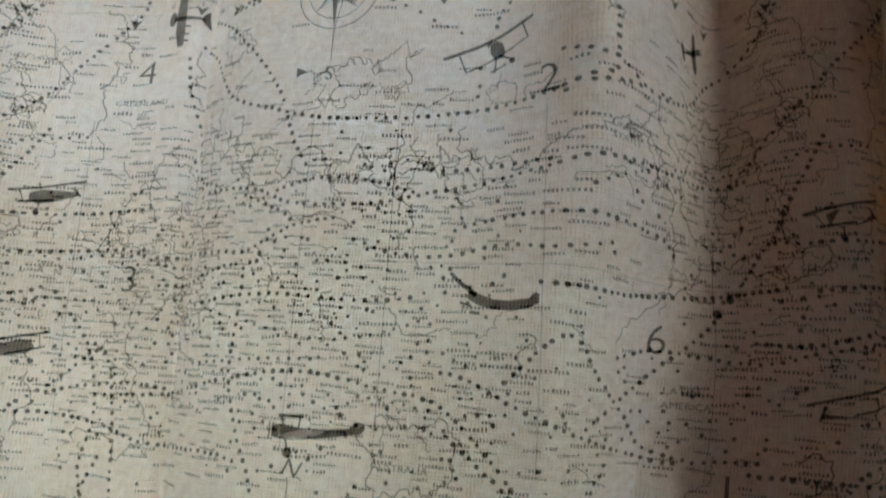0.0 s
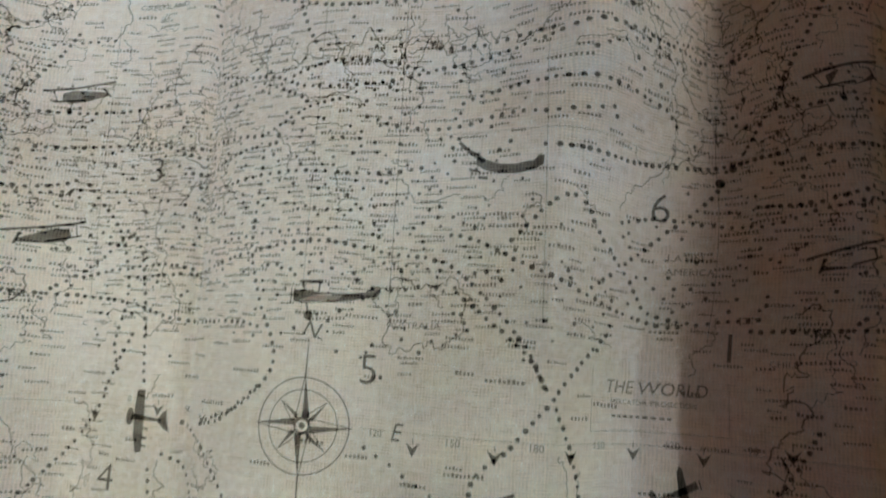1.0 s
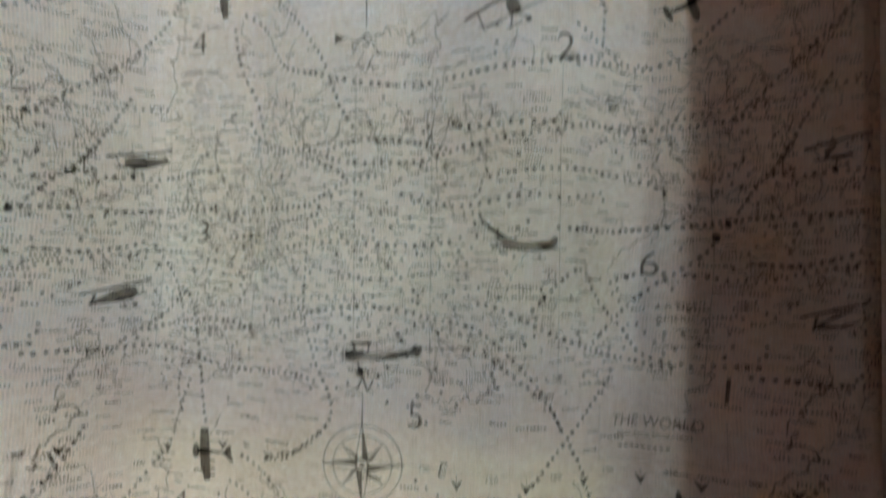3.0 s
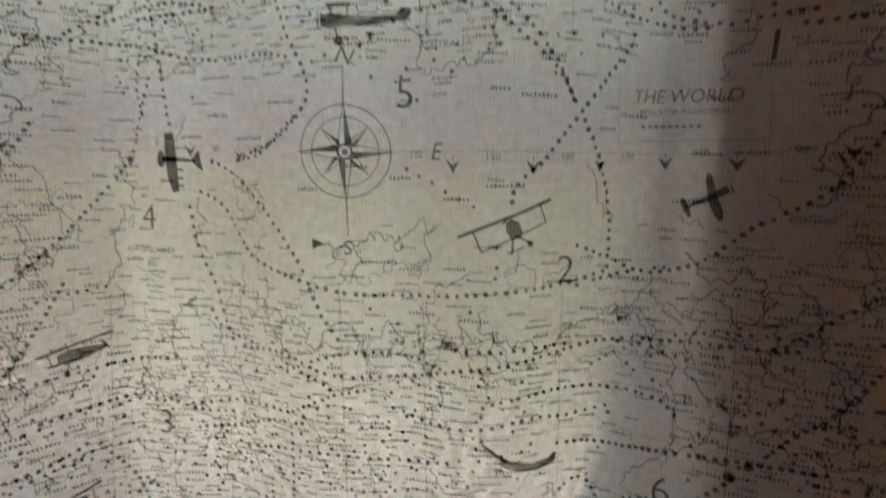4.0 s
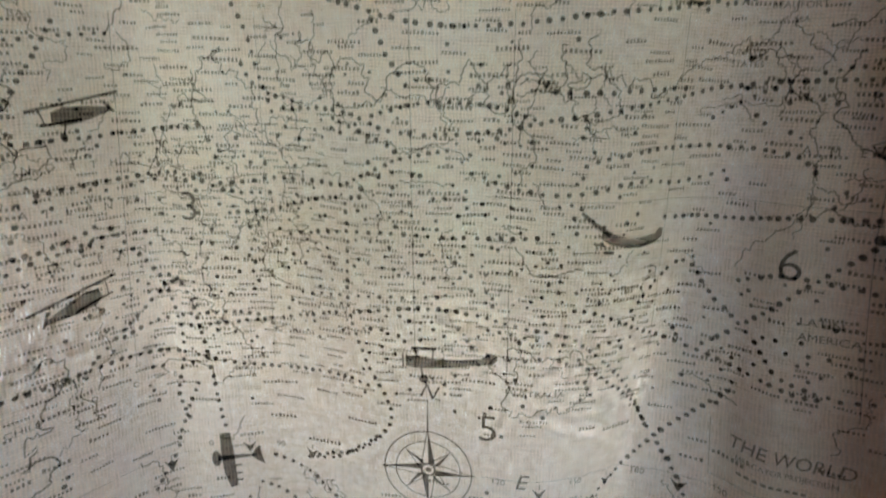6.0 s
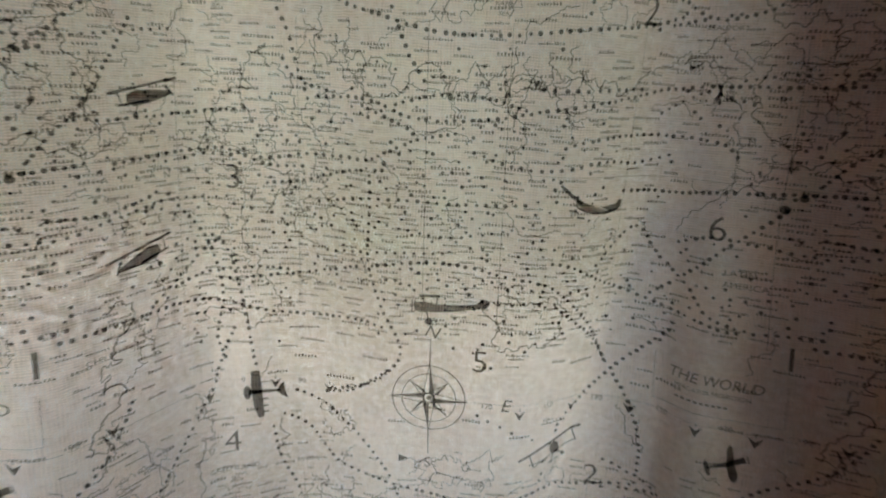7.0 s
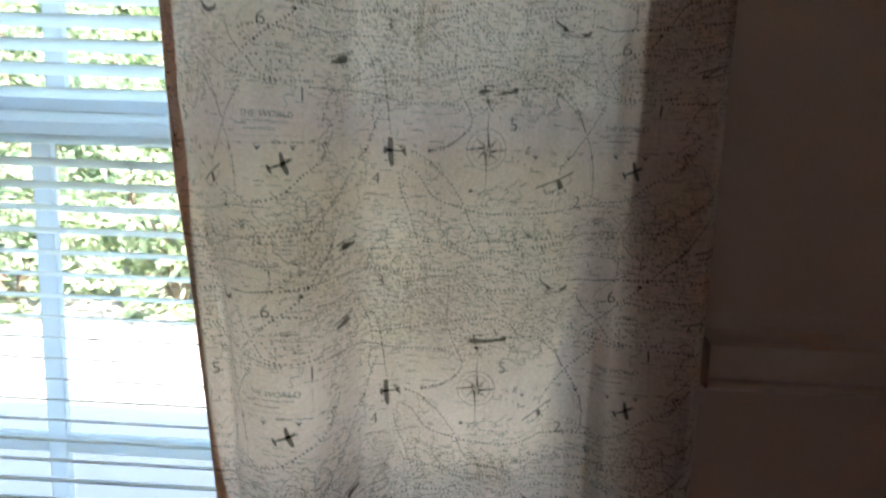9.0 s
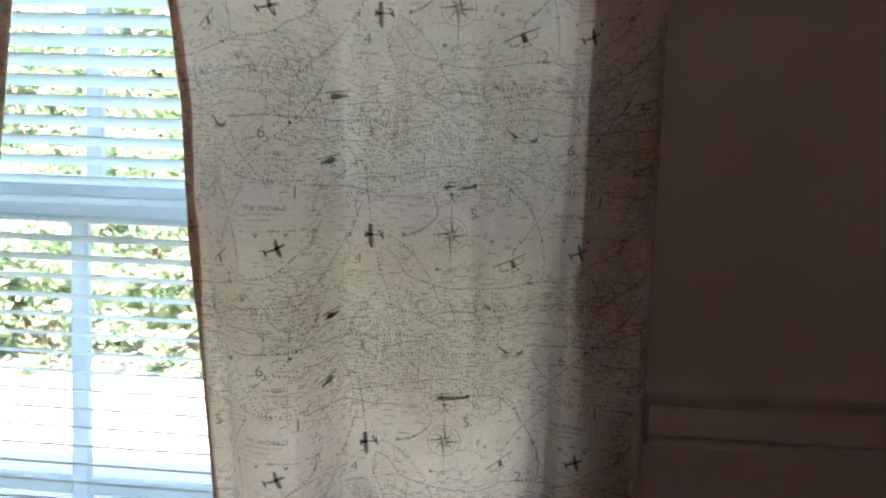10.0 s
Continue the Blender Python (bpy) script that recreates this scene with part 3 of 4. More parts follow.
def map_prints():
    made = []

    def sheet_of(name, mat, label="", kind=""):
        made.append(Print(name, mat, label, kind))
        return made[-1]

    # compass rose with its needle and letters
    c = sheet_of("printed_compass_rose", INK, "dark printed compass rose")
    c.ring(0, 0, 16.4, 0.42), c.ring(0, 0, 12.2, 0.34), c.ring(0, 0, 2.5, 0.75, 20), c.disc(0, 0, 1.15, 10)
    for k in range(8):
        a, long = math.pi / 4 * k, 17.6 if k % 2 == 0 else 11.6
        half, base = math.pi / 8 if k % 2 else math.pi / 4, 3.6 if k % 2 == 0 else 4.2
        if k % 2:
            half = 0.36
        tip = (long * math.cos(a), long * math.sin(a))
        hub = (2.6 * math.cos(a), 2.6 * math.sin(a))
        lo = (base * math.cos(a - half), base * math.sin(a - half))
        hi = (base * math.cos(a + half), base * math.sin(a + half))
        c.poly([hub, lo, tip]), c.stroke([hi, tip], 0.32), c.stroke([hub, hi], 0.3)
    c.stroke([(0, 17), (0.2, 29)], 0.6, 0.25), c.stroke([(0, -17), (0.2, -30)], 0.6, 0.3)
    for words, x, y, size in (("S", 0, -35, 5.4), ("E", 34, 0, 6.0)):
        sheet_of("printed_letter", INK, "dark printed compass letter").text(words, x, y, size, lean=0.25 if words == "E" else 0)
    n = sheet_of("printed_letter", INK, "dark printed compass letter")
    n.text("N", 0.5, 33, 5.6, turn=-0.25, lean=0.2), n.stroke([(3, 30.5), (5, 29.5)], 0.5, 0.2)

    # airliner seen from above, wings upright
    f = sheet_of("printed_airplane", INK, "dark printed airplane seen from above")
    f.poly([(-82.6, 7.2), (-79.0, 7.4), (-78.3, 0), (-77.9, -8), (-77.6, -15.8), (-80.2, -16.4), (-82.2, -10), (-82.9, 0)])
    f.disc(-84.6, -3.0, 1.7, 12, 2.0)
    f.stroke([(-84, -3), (-70, -3.6)], 2.4, 0.9)
    f.poly([(-71.5, -3.2), (-70, -0.8), (-68.2, 0.6), (-68.0, -2.5), (-67.4, -5), (-66.6, -7.8), (-69.2, -6.2), (-71.5, -4.2)])
    for y in (-7, -10.5, -13.5):
        f.stroke([(-78, y), (-75.6, y - 0.2)], 0.8)
    # biplane seen from the front
    b = sheet_of("printed_biplane", INK, "dark printed biplane seen from the front")
    b.stroke([(42.5, -29.4), (76, -15.6)], 1.25)
    b.stroke([(51, -34.4), (74.5, -23.4)], 0.55)
    for q in ([(48.2, -27.5), (51, -34.2)], [(71.6, -17.2), (74.2, -23.4)], [(60, -22), (58.5, -24.5)], [(62, -29), (61.6, -35)], [(63, -28), (68.5, -31)], [(60, -34.6), (66, -32.2)]):
        b.stroke(q, 0.6)
    b.poly([(59.6, -23.5), (61.5, -22.3), (64, -23.6), (65.4, -27.2), (64.2, -29.4), (61.4, -29.6), (59.6, -27)])
    b.disc(56.2, -32.6, 0.9, 8), b.disc(68.3, -31.2, 1.2, 8)
    # fighter seen from above, flying to the right
    p = sheet_of("printed_airplane", INK, "dark printed airplane seen from above")
    p.poly([(135.4, -5.6), (136.6, -6.6), (137.9, -11), (138.6, -14), (140.6, -19), (140.6, -21.6), (139.4, -22.6), (137.6, -20.6), (135.6, -16), (135.2, -12), (134.6, -8)])
    p.stroke([(142.0, -11.2), (136.5, -14.4)], 2.6, 2.4), p.stroke([(136.5, -14.4), (128, -18)], 2.4, 0.8)
    p.poly([(126.6, -14.6), (127.8, -15.2), (129.3, -18.2), (130.0, -21), (129.0, -21.6), (127.6, -19.5), (126.4, -16.6)])
    p.stroke([(142.4, -9.6), (143.4, -12.6)], 0.5)
    # gull-winged flying boat
    g = sheet_of("printed_flying_boat", INK, "dark printed flying boat in side view")
    g.stroke([(50.5, -107.2), (54.5, -110.8), (60, -114.6)], 1.1, 1.9)
    g.poly([(57.5, -112.6), (61, -114.2), (66, -115.8), (71, -116.2), (75, -115.6), (77.6, -115.4), (79.6, -113.4), (81.2, -113.8), (81.0, -116.8), (77.6, -118.6), (72, -119.6), (66, -119.2), (60, -117.6), (56.6, -115.4)])
    g.stroke([(54.5, -117.2), (58.5, -118.2)], 0.8), g.stroke([(58, -120.2), (61.5, -120.6)], 1.0)
    # biplane in side view
    e = sheet_of("printed_biplane", INK, "dark printed biplane in side view")
    e.poly([(-7.4, -161.4), (-4, -161), (4, -161.8), (12, -161.6), (19, -160.8), (21.6, -158.6), (24.2, -158.6), (24.8, -160.6), (23.6, -162.2), (14, -164.0), (4, -165.4), (-4, -165.8), (-7.2, -165.2)])
    e.stroke([(-5.2, -158.2), (3.6, -158.0)], 1.2), e.stroke([(-4, -158.4), (-3, -161.4)], 0.6), e.stroke([(2.6, -158.2), (2.2, -161.6)], 0.6)
    e.stroke([(-2, -165.6), (-1.2, -169)], 0.7), e.disc(-1.0, -170.0, 1.7, 12), e.stroke([(-8.2, -160.4), (-8.2, -166)], 0.5)
    # two biplanes climbing
    for x, y, turn, mirror in ((-122, -80, 0.21, 1), (-127, -141.5, 0.26, -1)):
        d = sheet_of("printed_biplane", INK, "dark printed biplane climbing")
        cs, sn = math.cos(turn), math.sin(turn)
        at = lambda u, v: (x + u * cs - v * sn, y + u * sn + v * cs)
        d.stroke([at(-13.5, 3.2), at(13.8, 3.6)], 1.0)
        m = mirror
        d.poly([at(-7 * m, 1.6), at(-3 * m, 2.4), at(3 * m, 1.2), at(10 * m, -0.6), at(10.4 * m, -2), at(2 * m, -3.2), at(-5 * m, -3.4), at(-7.6 * m, -1.5)])
        d.stroke([at(-11 * m, -1.8), at(1 * m, -2.4)], 0.8), d.stroke([at(-10 * m, 3), at(-9.4 * m, -1.8)], 0.4)
        d.stroke([at(8.6 * m, 1.4), at(11 * m, -2.6)], 0.9), d.stroke([at(-4 * m, -3), at(-5.4 * m, -6)], 0.5), d.disc(*at(-5.6 * m, -6.4), 1.1, 8), d.disc(*at(-1.6 * m, -5.8), 0.8, 8)

    # route numbers
    for words, x, y in (("4", -92, -27), ("2", 83, -41.5), ("6", 124, -123), ("3", -87, -113), ("5", 22, 20), ("1", 152.5, 35.5)):
        sheet_of("printed_number", INK_DOT, "thin printed route number").text(words, x, y, 10.4, thin=0.15, wide=1.1)

    # the title block
    t = sheet_of("printed_title", INK_FINE, "printed map title block")
    t.text("THE WORLD", 127, 20.4, 4.6, lean=0.2, width=36), t.text("MERCATOR PROJECTION", 126.5, 15.2, 1.9, width=30)
    for k in range(9):
        t.stroke([(112 + 2.4 * k, 10.2), (113.6 + 2.4 * k, 10.2)], 0.9)
    t.stroke([(103, 5), (103, 27)], 0.16), t.stroke([(103, 5), (152.5, 5.5)], 0.16), t.stroke([(152.5, 5.5), (152.5, 24)], 0.16)

    # arrowheads and degrees along the edge of the map
    for x, y in ((-101, -3), (-72, 1), (-47, -1), (41, -4), (69, -4), (95, -3), (121, -2), (144, -2), (172, 2)):
        a = sheet_of("printed_arrowhead", INK_DOT)
        a.poly([(x - 2.6, y + 1.6), (x, y - 0.3), (x + 2.6, y + 1.6), (x, y - 3.2)]), a.stroke([(x, y + 3.2), (x, y + 1.2)], 0.3)
    degrees_ = sheet_of("printed_degree", INK_FINE, "tiny printed degrees along the edge of the map", "stuff")
    for words, x, y in (("120", 26, -0.8), ("150", 55, -1.5), ("180", 82, -1), ("150", 107, 0), ("90", -60, 1), ("60", -37, 1), ("90", 160, 2), ("120", 133, 1), ("0", -86, 3.5)):
        degrees_.text(words, x, y, 2.5)
    sheet_of("printed_arrowhead", INK_DOT).poly([(-13.5, -31.5), (-9, -33.5), (-13.5, -35.5)])

    # place names
    for words, x, y, size, width in (("GREENLAND", -92, -40, 2.2, 22), ("SEA", -92, -45, 1.7, 4), ("BARENTS", -58, -41, 1.9, 10), ("SEA", -57, -46, 1.5, 3), ("BEAUFORT", 117, -45, 1.9, 15), ("SEA", 118, -49, 1.5, 4), ("UNITED", 104, -58.5, 1.9, 10),
                                     ("STATES", 104, -62, 1.9, 10), ("LATIN", 134, -140, 2.4, 12), ("AMERICA", 136, -145, 2.4, 17), ("AUSTRALIA", 38, -172, 2.2, 20), ("BAFFIN", 180, -44, 2.1, 11), ("BAY", 181, -51, 2.1, 6), ("CHILE", 170, 31, 1.9, 9),
                                     ("KARA", 24, -41, 1.6, 7), ("SEA", 24, -44.5, 1.5, 4), ("UNION OF SOVIET", 15, -75.5, 1.7, 27)):
        sheet_of("printed_place_name", INK_FINE).text(words, x, y, size, width=width)
    for words, x, y, dx, size in (("NORTH", 121, -71, 9.5, 3.0), ("AMERICA", 124, -87, 7.5, 2.8), ("NORTH", -137, -97, 6.2, 2.4), ("ATLANTIC", -139, -111, 6.0, 2.6), ("OCEAN", -133, -128, 7, 2.6), ("OCEAN", -125, -176, 14, 2.0)):
        w = sheet_of("printed_place_name", INK_FINE)
        for k, ch in enumerate(words):
            w.text(ch, x + dx * k, y + rng.uniform(-.3, .3), size)

    # dotted flight routes
    dotted = sheet_of("printed_dotted_route", INK_DOT, "dotted printed flight routes", "stuff")
    route = lambda pts, gap=3.4, r=0.92: dotted.dots(pts, gap, r)
    route([(-87, 32), (-96, 11), (-100, -1), (-122, -29), (-141, -48), (-160, -66)]), route([(-80, 7), (-83, 30), (-88, 58), (-95, 68), (-107, 58), (-129, 41)])
    route([(-72, -14), (-57, -22), (-43, -40), (-22, -47), (0, -52), (28, -52), (56, -49), (83, -46), (99, -42)], 3.6)
    route([(-66, -3), (-59, -5), (-47, -11), (-29, -28), (-19, -42), (-11, -61), (-5, -70)], 3.6), route([(-74, -18), (-71, -37), (-64, -53), (-60, -67), (-55, -81)], 4)
    route([(16, -3), (31, -10), (51, -20)], 6, 0.8), route([(61, -20), (63, -11), (73, -2), (83, 10), (93, 22), (109, 39)])
    route([(50, 50), (72, 33), (80, 25), (85, 16), (91, 6), (96, -5), (100, -21), (100, -42)]), route([(57, -35), (55, -49)], 4.2)
    route([(84, -31), (100, -37), (115, -42), (134, -37), (149, -24), (164, -14), (173, -3), (180, 10)]), route([(74, -48), (87, -47), (100, -44), (115, -41), (132, -38)])
    route([(-54, -78), (-27, -78), (-9, -84), (17, -84), (43, -79), (60, -76), (82, -72), (96, -69), (117, -67), (141, -66), (165, -64)])
    route([(-29, -103), (-9, -93), (9, -89)], 3, 0.8), route([(48, -94), (59, -90), (83, -87), (101, -87), (121, -89), (129, -95)])
    route([(-139, -105), (-124, -104), (-107, -102), (-90, -101), (-72, -107), (-57, -107)]), route([(-117, -116), (-110, -125), (-101, -136), (-95, -151), (-93, -167), (-96, -183), (-92, -196)])
    route([(-150, -88), (-136, -89), (-119, -88), (-97, -86), (-80, -84)]), route([(-160, -122), (-142, -123), (-129, -121), (-118, -117)])
    route([(-55, -122), (-30, -118), (-9, -117), (18, -118), (38, -116)], 4), route([(83, -110), (107, -110), (124, -108), (148, -106), (170, -104)], 2.8)
    route([(68, -145), (90, -126), (102, -138), (115, -150), (123, -160), (140, -164)]), route([(96, -158), (116, -141), (128, -130), (140, -120), (149, -110)])
    route([(-94, -157), (-60, -154), (-27, -147), (1, -143), (28, -147), (47, -150), (60, -159), (76, -176), (84, -190)])
    route([(46, -140), (58, -142), (80, -152), (106, -160), (122, -163), (132, -165), (147, -163), (163, -162)]), route([(-27, -104), (-27, -123), (-28, -144), (-23, -162), (-13, -186), (-25, -202), (-45, -210)])
    route([(-160, -166), (-136, -166), (-115, -165), (-93, -167), (-67, -173), (-33, -173), (-19, -175)]), route([(-52, -4), (-37, -1), (-25, 7), (-17, 14)]), route([(-68, -61), (-60, -72), (-40, -77), (-14, -87), (-6, -93)])
    route([(150, -110), (160, -95), (170, -84), (181, -66), (190, -50)], 3.0, 0.9), sheet_of("printed_town_mark", INK).disc(146, -112, 1.7, 10), sheet_of("printed_town_mark", INK).disc(151, -107, 1.4, 10)
    for n in range(11):
        x, y, a = rng.uniform(-150, 110), -70 - 9.0 * n + rng.uniform(-2, 2), rng.gauss(0, 0.12)
        pts = [(x, y)]
        for j in range(rng.randint(3, 6)):
            a = a * 0.6 + rng.gauss(0, 0.16)
            pts.append((pts[-1][0] + 19 * math.cos(a), pts[-1][1] + 19 * math.sin(a)))
        route(pts, rng.uniform(3.0, 4.4), rng.uniform(0.7, 0.95))
    r = sheet_of("printed_dot", INK_DOT, "scattered printed dots", "stuff")
    for cx, cy, sx, sy, count in ((-30, -115, 55, 22, 420), (20, -155, 40, 14, 150), (20, -80, 60, 12, 70), (125, -150, 20, 12, 60), (-95, -150, 25, 20, 90), (160, -105, 14, 20, 60)):
        for k in range(count):
            x, y = rng.gauss(cx, sx), rng.gauss(cy, sy)
            if taken.free(x, y, 2.4):
                taken.put(x, y)
                r.disc(x, y, rng.uniform(0.5, 0.92), 6)

    # coasts, rivers and borders
    k = sheet_of("printed_coastline", INK_FINE, "fine printed coastlines and borders", "stuff")
    k.coast([(-112, 2), (-104, -6), (-100, -14), (-106, -22), (-110, -34), (-106, -46), (-112, -56)]), k.coast([(-70, -18), (-66, -28), (-72, -34), (-66, -40)]), k.coast([(-52, -8), (-46, -16), (-38, -12), (-40, -22), (-50, -18)], rough=0.4)
    k.coast([(-48, -44), (-52, -56), (-46, -66), (-42, -54), (-36, -60), (-32, -74), (-26, -62), (-18, -72), (-6, -64), (4, -74), (14, -62), (24, -78), (34, -66), (44, -74), (56, -64), (70, -72), (84, -64), (92, -60), (104, -54), (114, -60), (118, -70), (124, -82), (128, -96)], rough=0.22)
    k.coast([(-36, -48), (-38, -62), (-30, -70), (-28, -84)], rough=0.3), k.coast([(30, -56), (28, -70), (34, -84), (30, -100)], rough=0.2), k.coast([(44, -58), (50, -66), (46, -76), (56, -82)], rough=0.35)
    k.coast([(128, -34), (136, -44), (146, -38), (152, -52), (164, -46), (168, -62), (176, -72), (184, -90), (176, -100), (158, -94), (146, -98), (138, -86), (132, -72), (136, -58)], 0.5, 0.24)
    k.coast([(140, -50), (146, -60), (156, -58), (152, -70), (162, -76), (156, -86)], 0.46, 0.26), k.coast([(168, -30), (178, -22), (190, -34), (192, -58), (186, -70)], 0.3, 0.3)
    k.coast([(172, 48), (176, 36), (170, 26), (176, 14), (168, 4), (172, -6), (166, -16)], 0.6, 0.4), k.coast([(180, 44), (184, 28), (178, 14)], 0.3, 0.4)
    k.coast([(24, -160), (34, -156), (46, -158), (56, -166), (52, -176), (40, -178), (28, -174), (24, -166), (24, -160)], rough=0.28), k.coast([(-10, -34), (6, -40), (10, -32), (18, -36), (24, -28), (26, -46)], rough=0.4)
    k.coast([(-110, -96), (-98, -90), (-92, -78), (-80, -62), (-70, -66), (-62, -84), (-70, -100), (-64, -116), (-74, -128)], rough=0.35), k.coast([(-100, -120), (-88, -130), (-78, -150), (-70, -170), (-80, -180), (-104, -176)], rough=0.25)
    for n in range(130):
        cx, cy = rng.choice(((rng.gauss(-70, 30), rng.gauss(-110, 30)), (rng.gauss(20, 50), rng.gauss(-95, 25)), (rng.gauss(158, 18), rng.gauss(-66, 26)), (rng.gauss(158, 18), rng.gauss(-66, 26)), (rng.gauss(30, 60), rng.gauss(-60, 10)), (rng.uniform(-157, 157), rng.uniform(-170, 30))))
        a, q = rng.uniform(0, 6.3), [(cx, cy)]
        for j in range(rng.randint(2, 5)):
            a += rng.gauss(0, 0.65)
            q.append((q[-1][0] + rng.uniform(3, 7) * math.cos(a), q[-1][1] + rng.uniform(3, 7) * math.sin(a)))
        k.coast(q, rng.uniform(0.28, 0.42), 0.2, 3)
    grid = sheet_of("printed_grid_line", INK_SOFT, "pale printed meridians", "stuff")
    for x in (-110, -60, -4, 28, 82, 145):
        grid.stroke([(x, -170), (x, -48)], 0.22)
    for y in (0.5, -104):
        grid.stroke([(-157, y), (-90, y)], 0.18), grid.stroke([(20, y), (157, y)], 0.18)

    # place names too small to read, as bars
    s = sheet_of("printed_small_name", INK_FINE, "rows of tiny unreadable printed names", "stuff")

    def word(x, y, h, letters):
        turn, step = rng.gauss(0, 0.035), h * 0.98
        if not taken.claim(x - 0.4, y - 0.1, x + letters * step + 0.3, y + h):
            return
        ux, uy = math.cos(turn), math.sin(turn)
        for j in range(letters):
            wide, tall = step * rng.uniform(0.42, 0.72), h * rng.choice((0.74, 0.74, 0.74, 1.0))
            at = lambda p, q: (x + p * ux - q * uy, y + p * uy + q * ux)
            s.poly([at(0, 0), at(wide, 0), at(wide, tall), at(0, tall)])
            x, y = x + step * ux, y + step * uy

    for cx, cy, sx, sy, count in ((-82, -108, 20, 24, 520), (-85, -142, 24, 16, 420), (-45, -122, 22, 24, 380), (0, -122, 32, 20, 420), (-12, -148, 40, 11, 260), (38, -152, 26, 14, 300), (152, -72, 16, 24, 130), (160, -125, 16, 20, 260), (60, -86, 35, 14, 130),
                                  (-122, -96, 13, 20, 110), (-110, -28, 14, 22, 26), (10, -72, 60, 10, 90), (172, 8, 8, 30, 90), (-125, -165, 16, 12, 60), (30, -60, 60, 14, 110), (-92, -70, 14, 12, 90), (0, -88, 50, 8, 120), (150, -50, 20, 12, 60), (35, -168, 24, 8, 90), (120, -160, 20, 8, 40)):
        for n in range(count):
            word(rng.gauss(cx, sx), rng.gauss(cy, sy), rng.choice((1.0, 1.15, 1.15, 1.4)), rng.randint(4, 10))
    for n in range(110):
        word(rng.uniform(-157, 157), rng.uniform(-175, 30), rng.uniform(1.1, 1.6), rng.randint(4, 9))
    return [(p, np.array(p.v) / 1000, p.f) for p in made]


PRINTS = map_prints()
ROW_Z = 1.110        # the height of one compass rose


def print_on(drape, parent, shift, s0, s1, z0, z1):
    """Repeats the sheet over the cloth; uncountable marks of one sort are one part."""
    gathered = {}
    for row in range(-5, 6):
        for col in range(-2, 3):
            for p, v, f in PRINTS:
                s, z = v[:, 0] + shift + col * TILE_W / 1000, v[:, 1] + ROW_Z + row * TILE_H / 1000
                inside = (s > s0) & (s < s1) & (z > z0) & (z < z1)
                if not inside.any():
                    continue
                faces = f if inside.all() else [q for q in f if all(inside[i] for i in q)]
                if not faces:
                    continue
                layer = 0.00022 if p.mat is INK_SOFT else 0.00030 if p.mat is INK_FINE else 0.00038
                co, uv = drape.place(s, z, layer), np.stack([s, z], -1)
                if p.kind == "stuff":
                    g = gathered.setdefault(p.name, (p, [], [], []))
                    n = sum(map(len, g[1]))
                    g[1].append(co), g[2].append(uv), g[3].extend(tuple(i + n for i in q) for q in faces)
                else:
                    mesh_object(p.name, co, faces, p.mat, parent, p.label, uv, kind=p.kind)
    for p, co, uv, faces in gathered.values():
        co, uv = np.concatenate(co), np.concatenate(uv)
        used = np.unique(np.fromiter((i for q in faces for i in q), int))
        at = np.zeros(len(co), int)
        at[used] = np.arange(len(used))
        mesh_object(p.name, co[used], [tuple(at[i] for i in q) for q in faces], p.mat, parent, p.label, uv[used], kind=p.kind)


def curtain(drape, shift, s0, s1, label):
    base = tagged(new("curtain"), label, "curtain", "curtains at the window")
    sheet("cloth", drape, s0, s1, 0.04, 2.06, 0.0, base)
    for e0, e1 in ((s0 + 0.0005, s0 + 0.0185), (s1 - 0.0185, s1 - 0.0005)):
        hem = sheet("side_hem", drape, e0, e1, 0.04, 2.06, -0.0008, base, "side hem of the cloth, folded twice")
        sheet("turned_edge", drape, e0 + 0.0004, e1 - 0.0004, 0.041, 2.059, -0.0016, hem)
    sheet("bottom_hem", drape, s0 + 0.020, s1 - 0.020, 0.04, 0.12, -0.0008, base, "folded bottom hem of the cloth")
    print_on(drape, base, shift, s0 + 0.001, s1 - 0.001, 0.06, 2.0)
    return base


curtain(right_drape(), 0.0, -0.320, 0.218, "cream linen curtain printed with an old aviation map, hanging in folds")
curtain(left_drape(), 0.10, -0.440, 0.0, "cream linen curtain printed with an old aviation map, drawn aside")
pole = tagged(new("curtain_rod"), "dark bronze curtain rod over the window", "curtain rod")
part("pole", rod(bmesh.new(), (-1.25, -0.085, 2.068), (0.33, -0.085, 2.068), 0.008, 16), STEEL, pole)
for x in (-1.2, 0.28):
    bm = rod(bmesh.new(), (x, 0, 2.06), (x, -0.087, 2.06), 0.005)
    add_box(bm, (x - 0.015, -0.004, 2.03), (x + 0.015, 0.001, 2.10), 0.001)
    part("bracket", bm, STEEL, pole)
for x in (-1.265, 0.345):
    bm = bmesh.new()
    bmesh.ops.create_uvsphere(bm, u_segments=14, v_segments=10, radius=0.017, matrix=Matrix.Translation((x, -0.085, 2.068)))
    part("finial", bm, STEEL, pole, smooth=True)

# ---- outside ----
bm = bmesh.new()
bmesh.ops.create_grid(bm, x_segments=2, y_segments=2, size=300, matrix=Matrix.Translation((0, 0, -0.35)))
tagged(part("ground", bm, CONCRETE), "pale sunlit concrete ground outside", "ground", kind="structure")


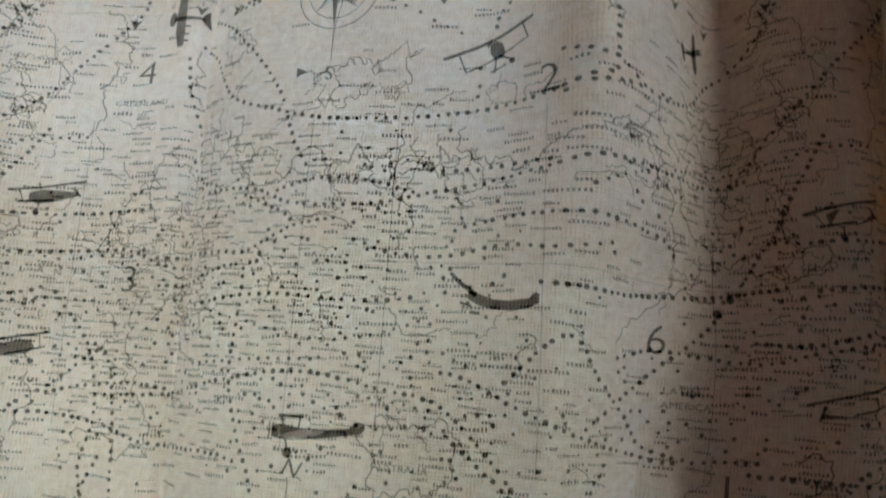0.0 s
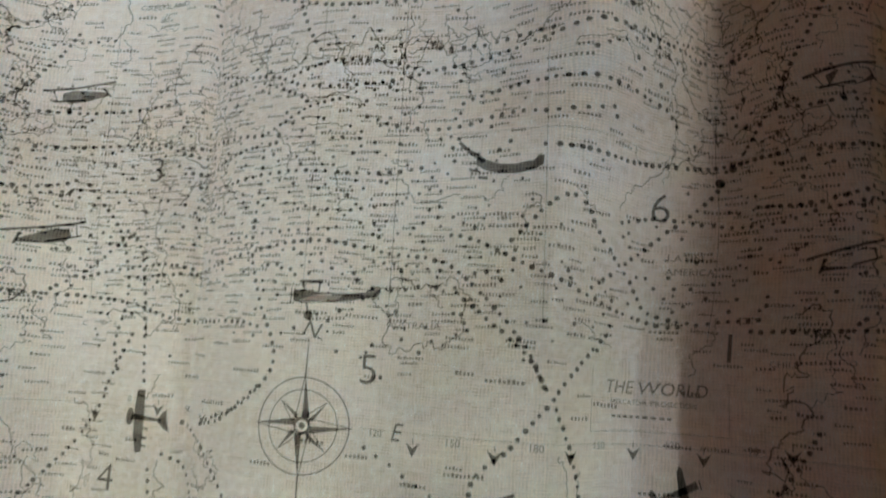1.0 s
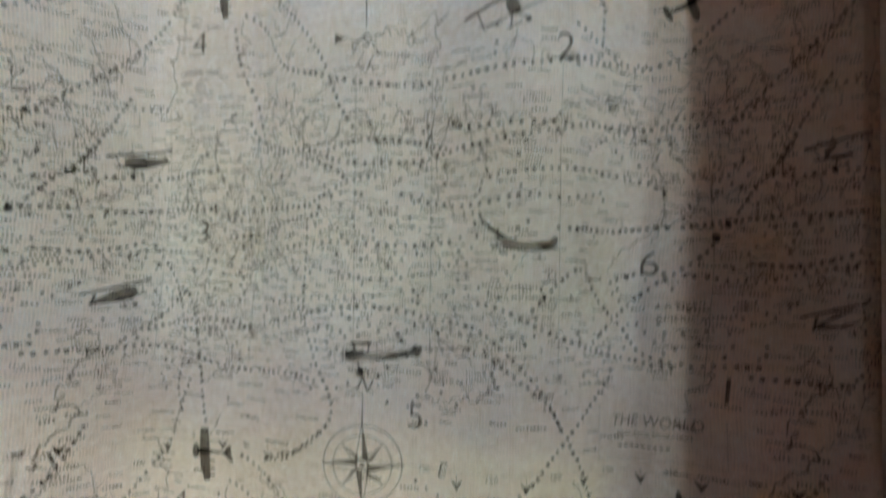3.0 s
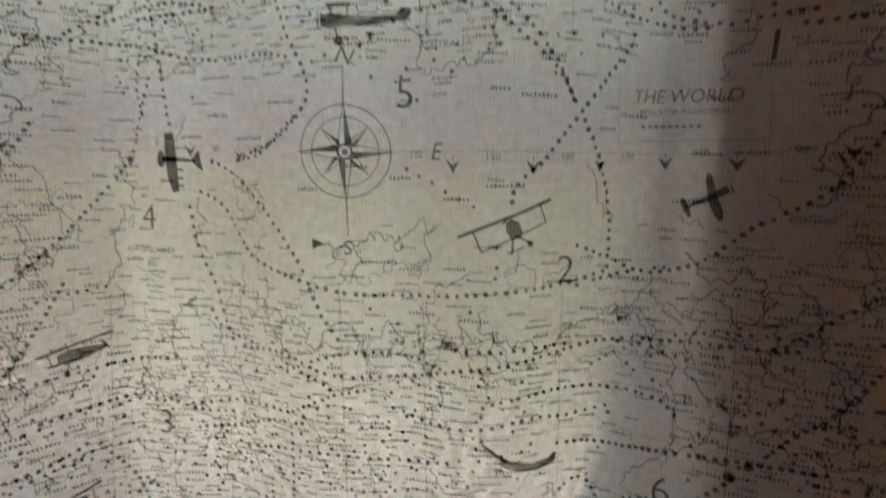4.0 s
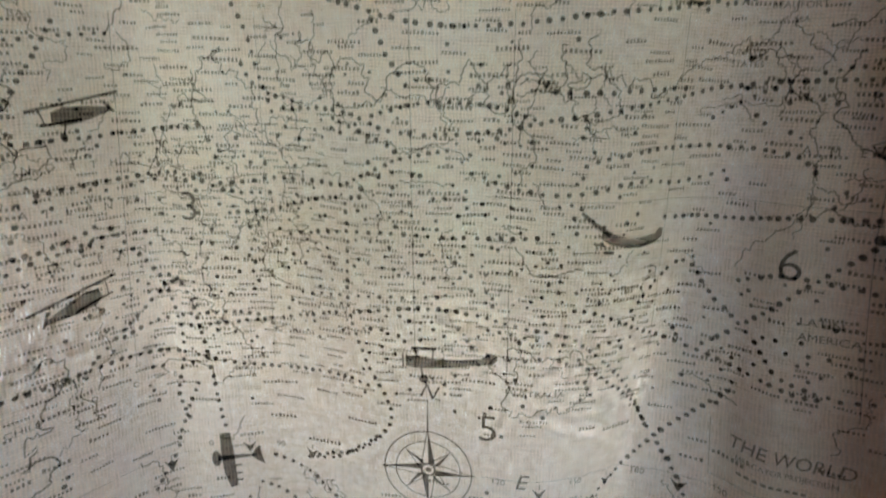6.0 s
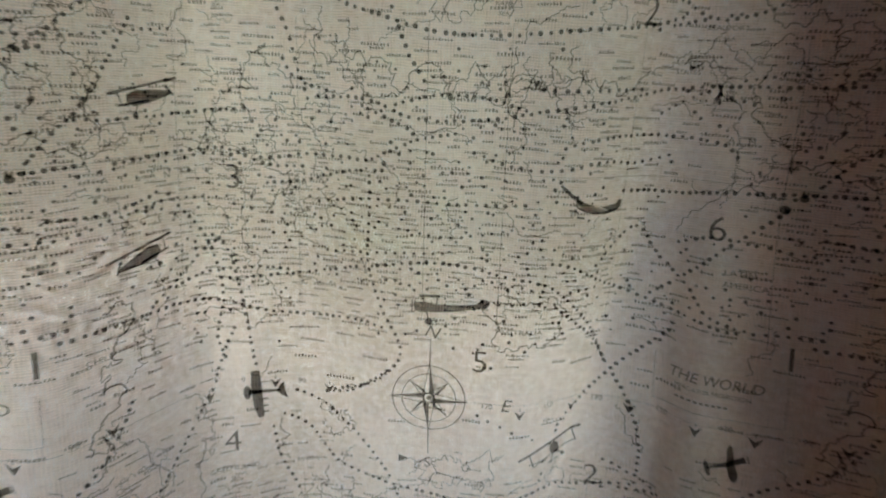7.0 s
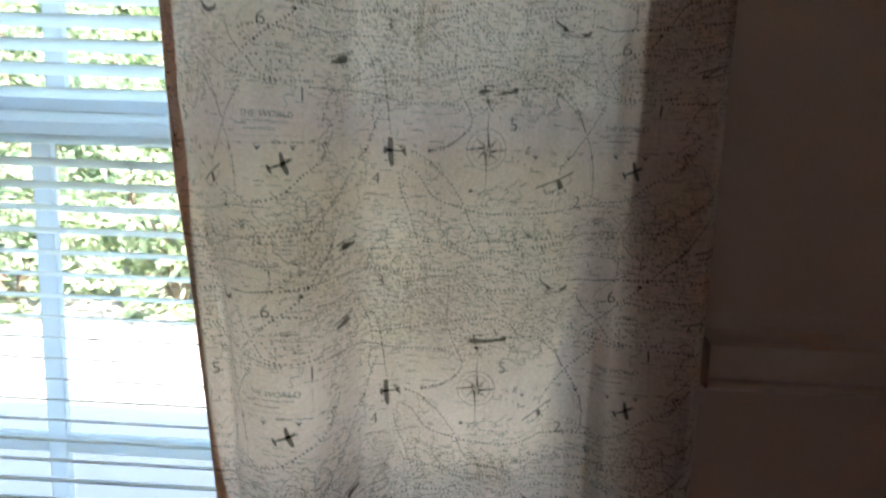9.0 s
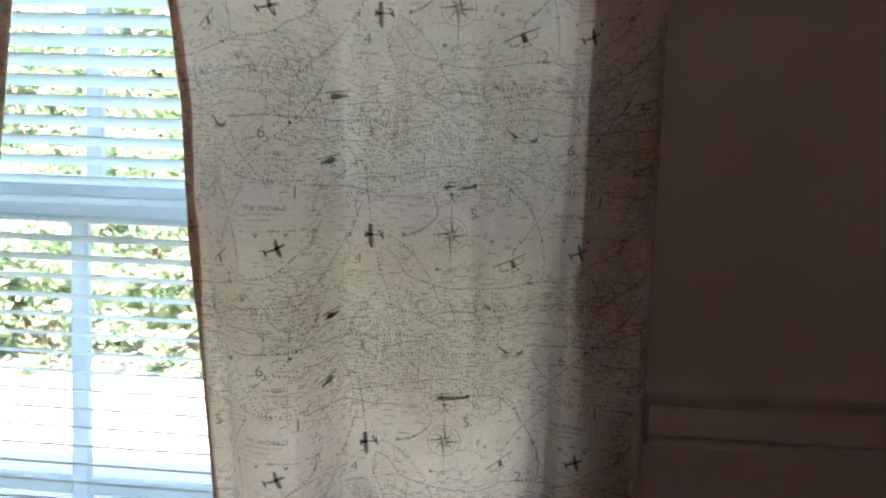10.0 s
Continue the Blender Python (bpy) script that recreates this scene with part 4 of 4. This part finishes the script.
def shrub(x, y, h, spread, mat, seed, clumps=46, leaf=1.0):
    """A shrub: forked stems and a loose crown of small leaves in clumps."""
    rnd = random.Random(seed)
    base = tagged(new("shrub"), "sunlit green leafy shrub beyond the concrete", "shrub", "shrubs outside the window")
    base.location = (x, y, -0.35)
    bm = bmesh.new()
    tips = []
    for k in range(7):
        a = rnd.uniform(0, 6.3)
        mid = Vector((math.cos(a) * spread * 0.3, math.sin(a) * spread * 0.3, h * 0.45))
        end = Vector((math.cos(a) * spread * rnd.uniform(0.4, 0.8), math.sin(a) * spread * rnd.uniform(0.4, 0.8), h * rnd.uniform(0.65, 0.95)))
        rod(bm, (0, 0, -0.05), mid, 0.022, 6), rod(bm, mid, end, 0.011, 5)
        tips += [mid, end, (mid + end) / 2]
    part("stem", bm, BARK, base)
    verts, faces = [], []
    for k in range(clumps):
        a, u = rnd.uniform(0, 6.3), rnd.uniform(0.05, 1)
        rad = spread * math.sqrt(rnd.uniform(0.1, 1)) * (0.75 + 0.35 * math.sin(3 * u))
        c = Vector((math.cos(a) * rad, math.sin(a) * rad, h * u)) if k > 16 else tips[k % len(tips)].copy()
        size = rnd.uniform(0.12, 0.30) * spread
        for j in range(46):
            d = Vector((rnd.gauss(0, 1), rnd.gauss(0, 1), rnd.gauss(0, 0.8)))
            p = c + d * size * 0.6
            p.z = max(p.z, 0.02)
            t = Vector((rnd.gauss(0, 1), rnd.gauss(0, 1), rnd.gauss(0, 0.6))).normalized()
            w = t.cross(Vector((rnd.gauss(0, 1), rnd.gauss(0, 1), rnd.gauss(0, 1)))).normalized()
            long = rnd.uniform(0.04, 0.085) * leaf
            n = len(verts)
            verts += [p - t * long, p + w * long * 0.42, p + t * long, p - w * long * 0.42]
            faces.append((n, n + 1, n + 2, n + 3))
    mesh_object("crown", verts, faces, mat, base)
    return base


rnd = random.Random(3)
for k in range(30):
    far = k % 3
    y = 4.2 + far * 1.5 + rnd.uniform(-0.3, 0.6)
    x = -9.0 + k * 0.46 + rnd.uniform(-0.3, 0.3)
    shrub(x, y, (0.95, 1.9, 3.2)[far] * rnd.uniform(0.8, 1.2), (0.75, 0.95, 1.2)[far] * rnd.uniform(0.85, 1.2), LEAVES[(0, 1, 1, 2)[rnd.randrange(4)]], 100 + k)
# a taller hedge of pale foliage behind
for k in range(15):
    shrub(-13.5 + k * 1.05 + rnd.uniform(-0.4, 0.4), 9.6 + rnd.uniform(-0.5, 0.9), rnd.uniform(4.2, 5.6), rnd.uniform(1.3, 1.8), LEAVES[(0, 1, 1)[rnd.randrange(3)]], 200 + k, 95, 1.7)
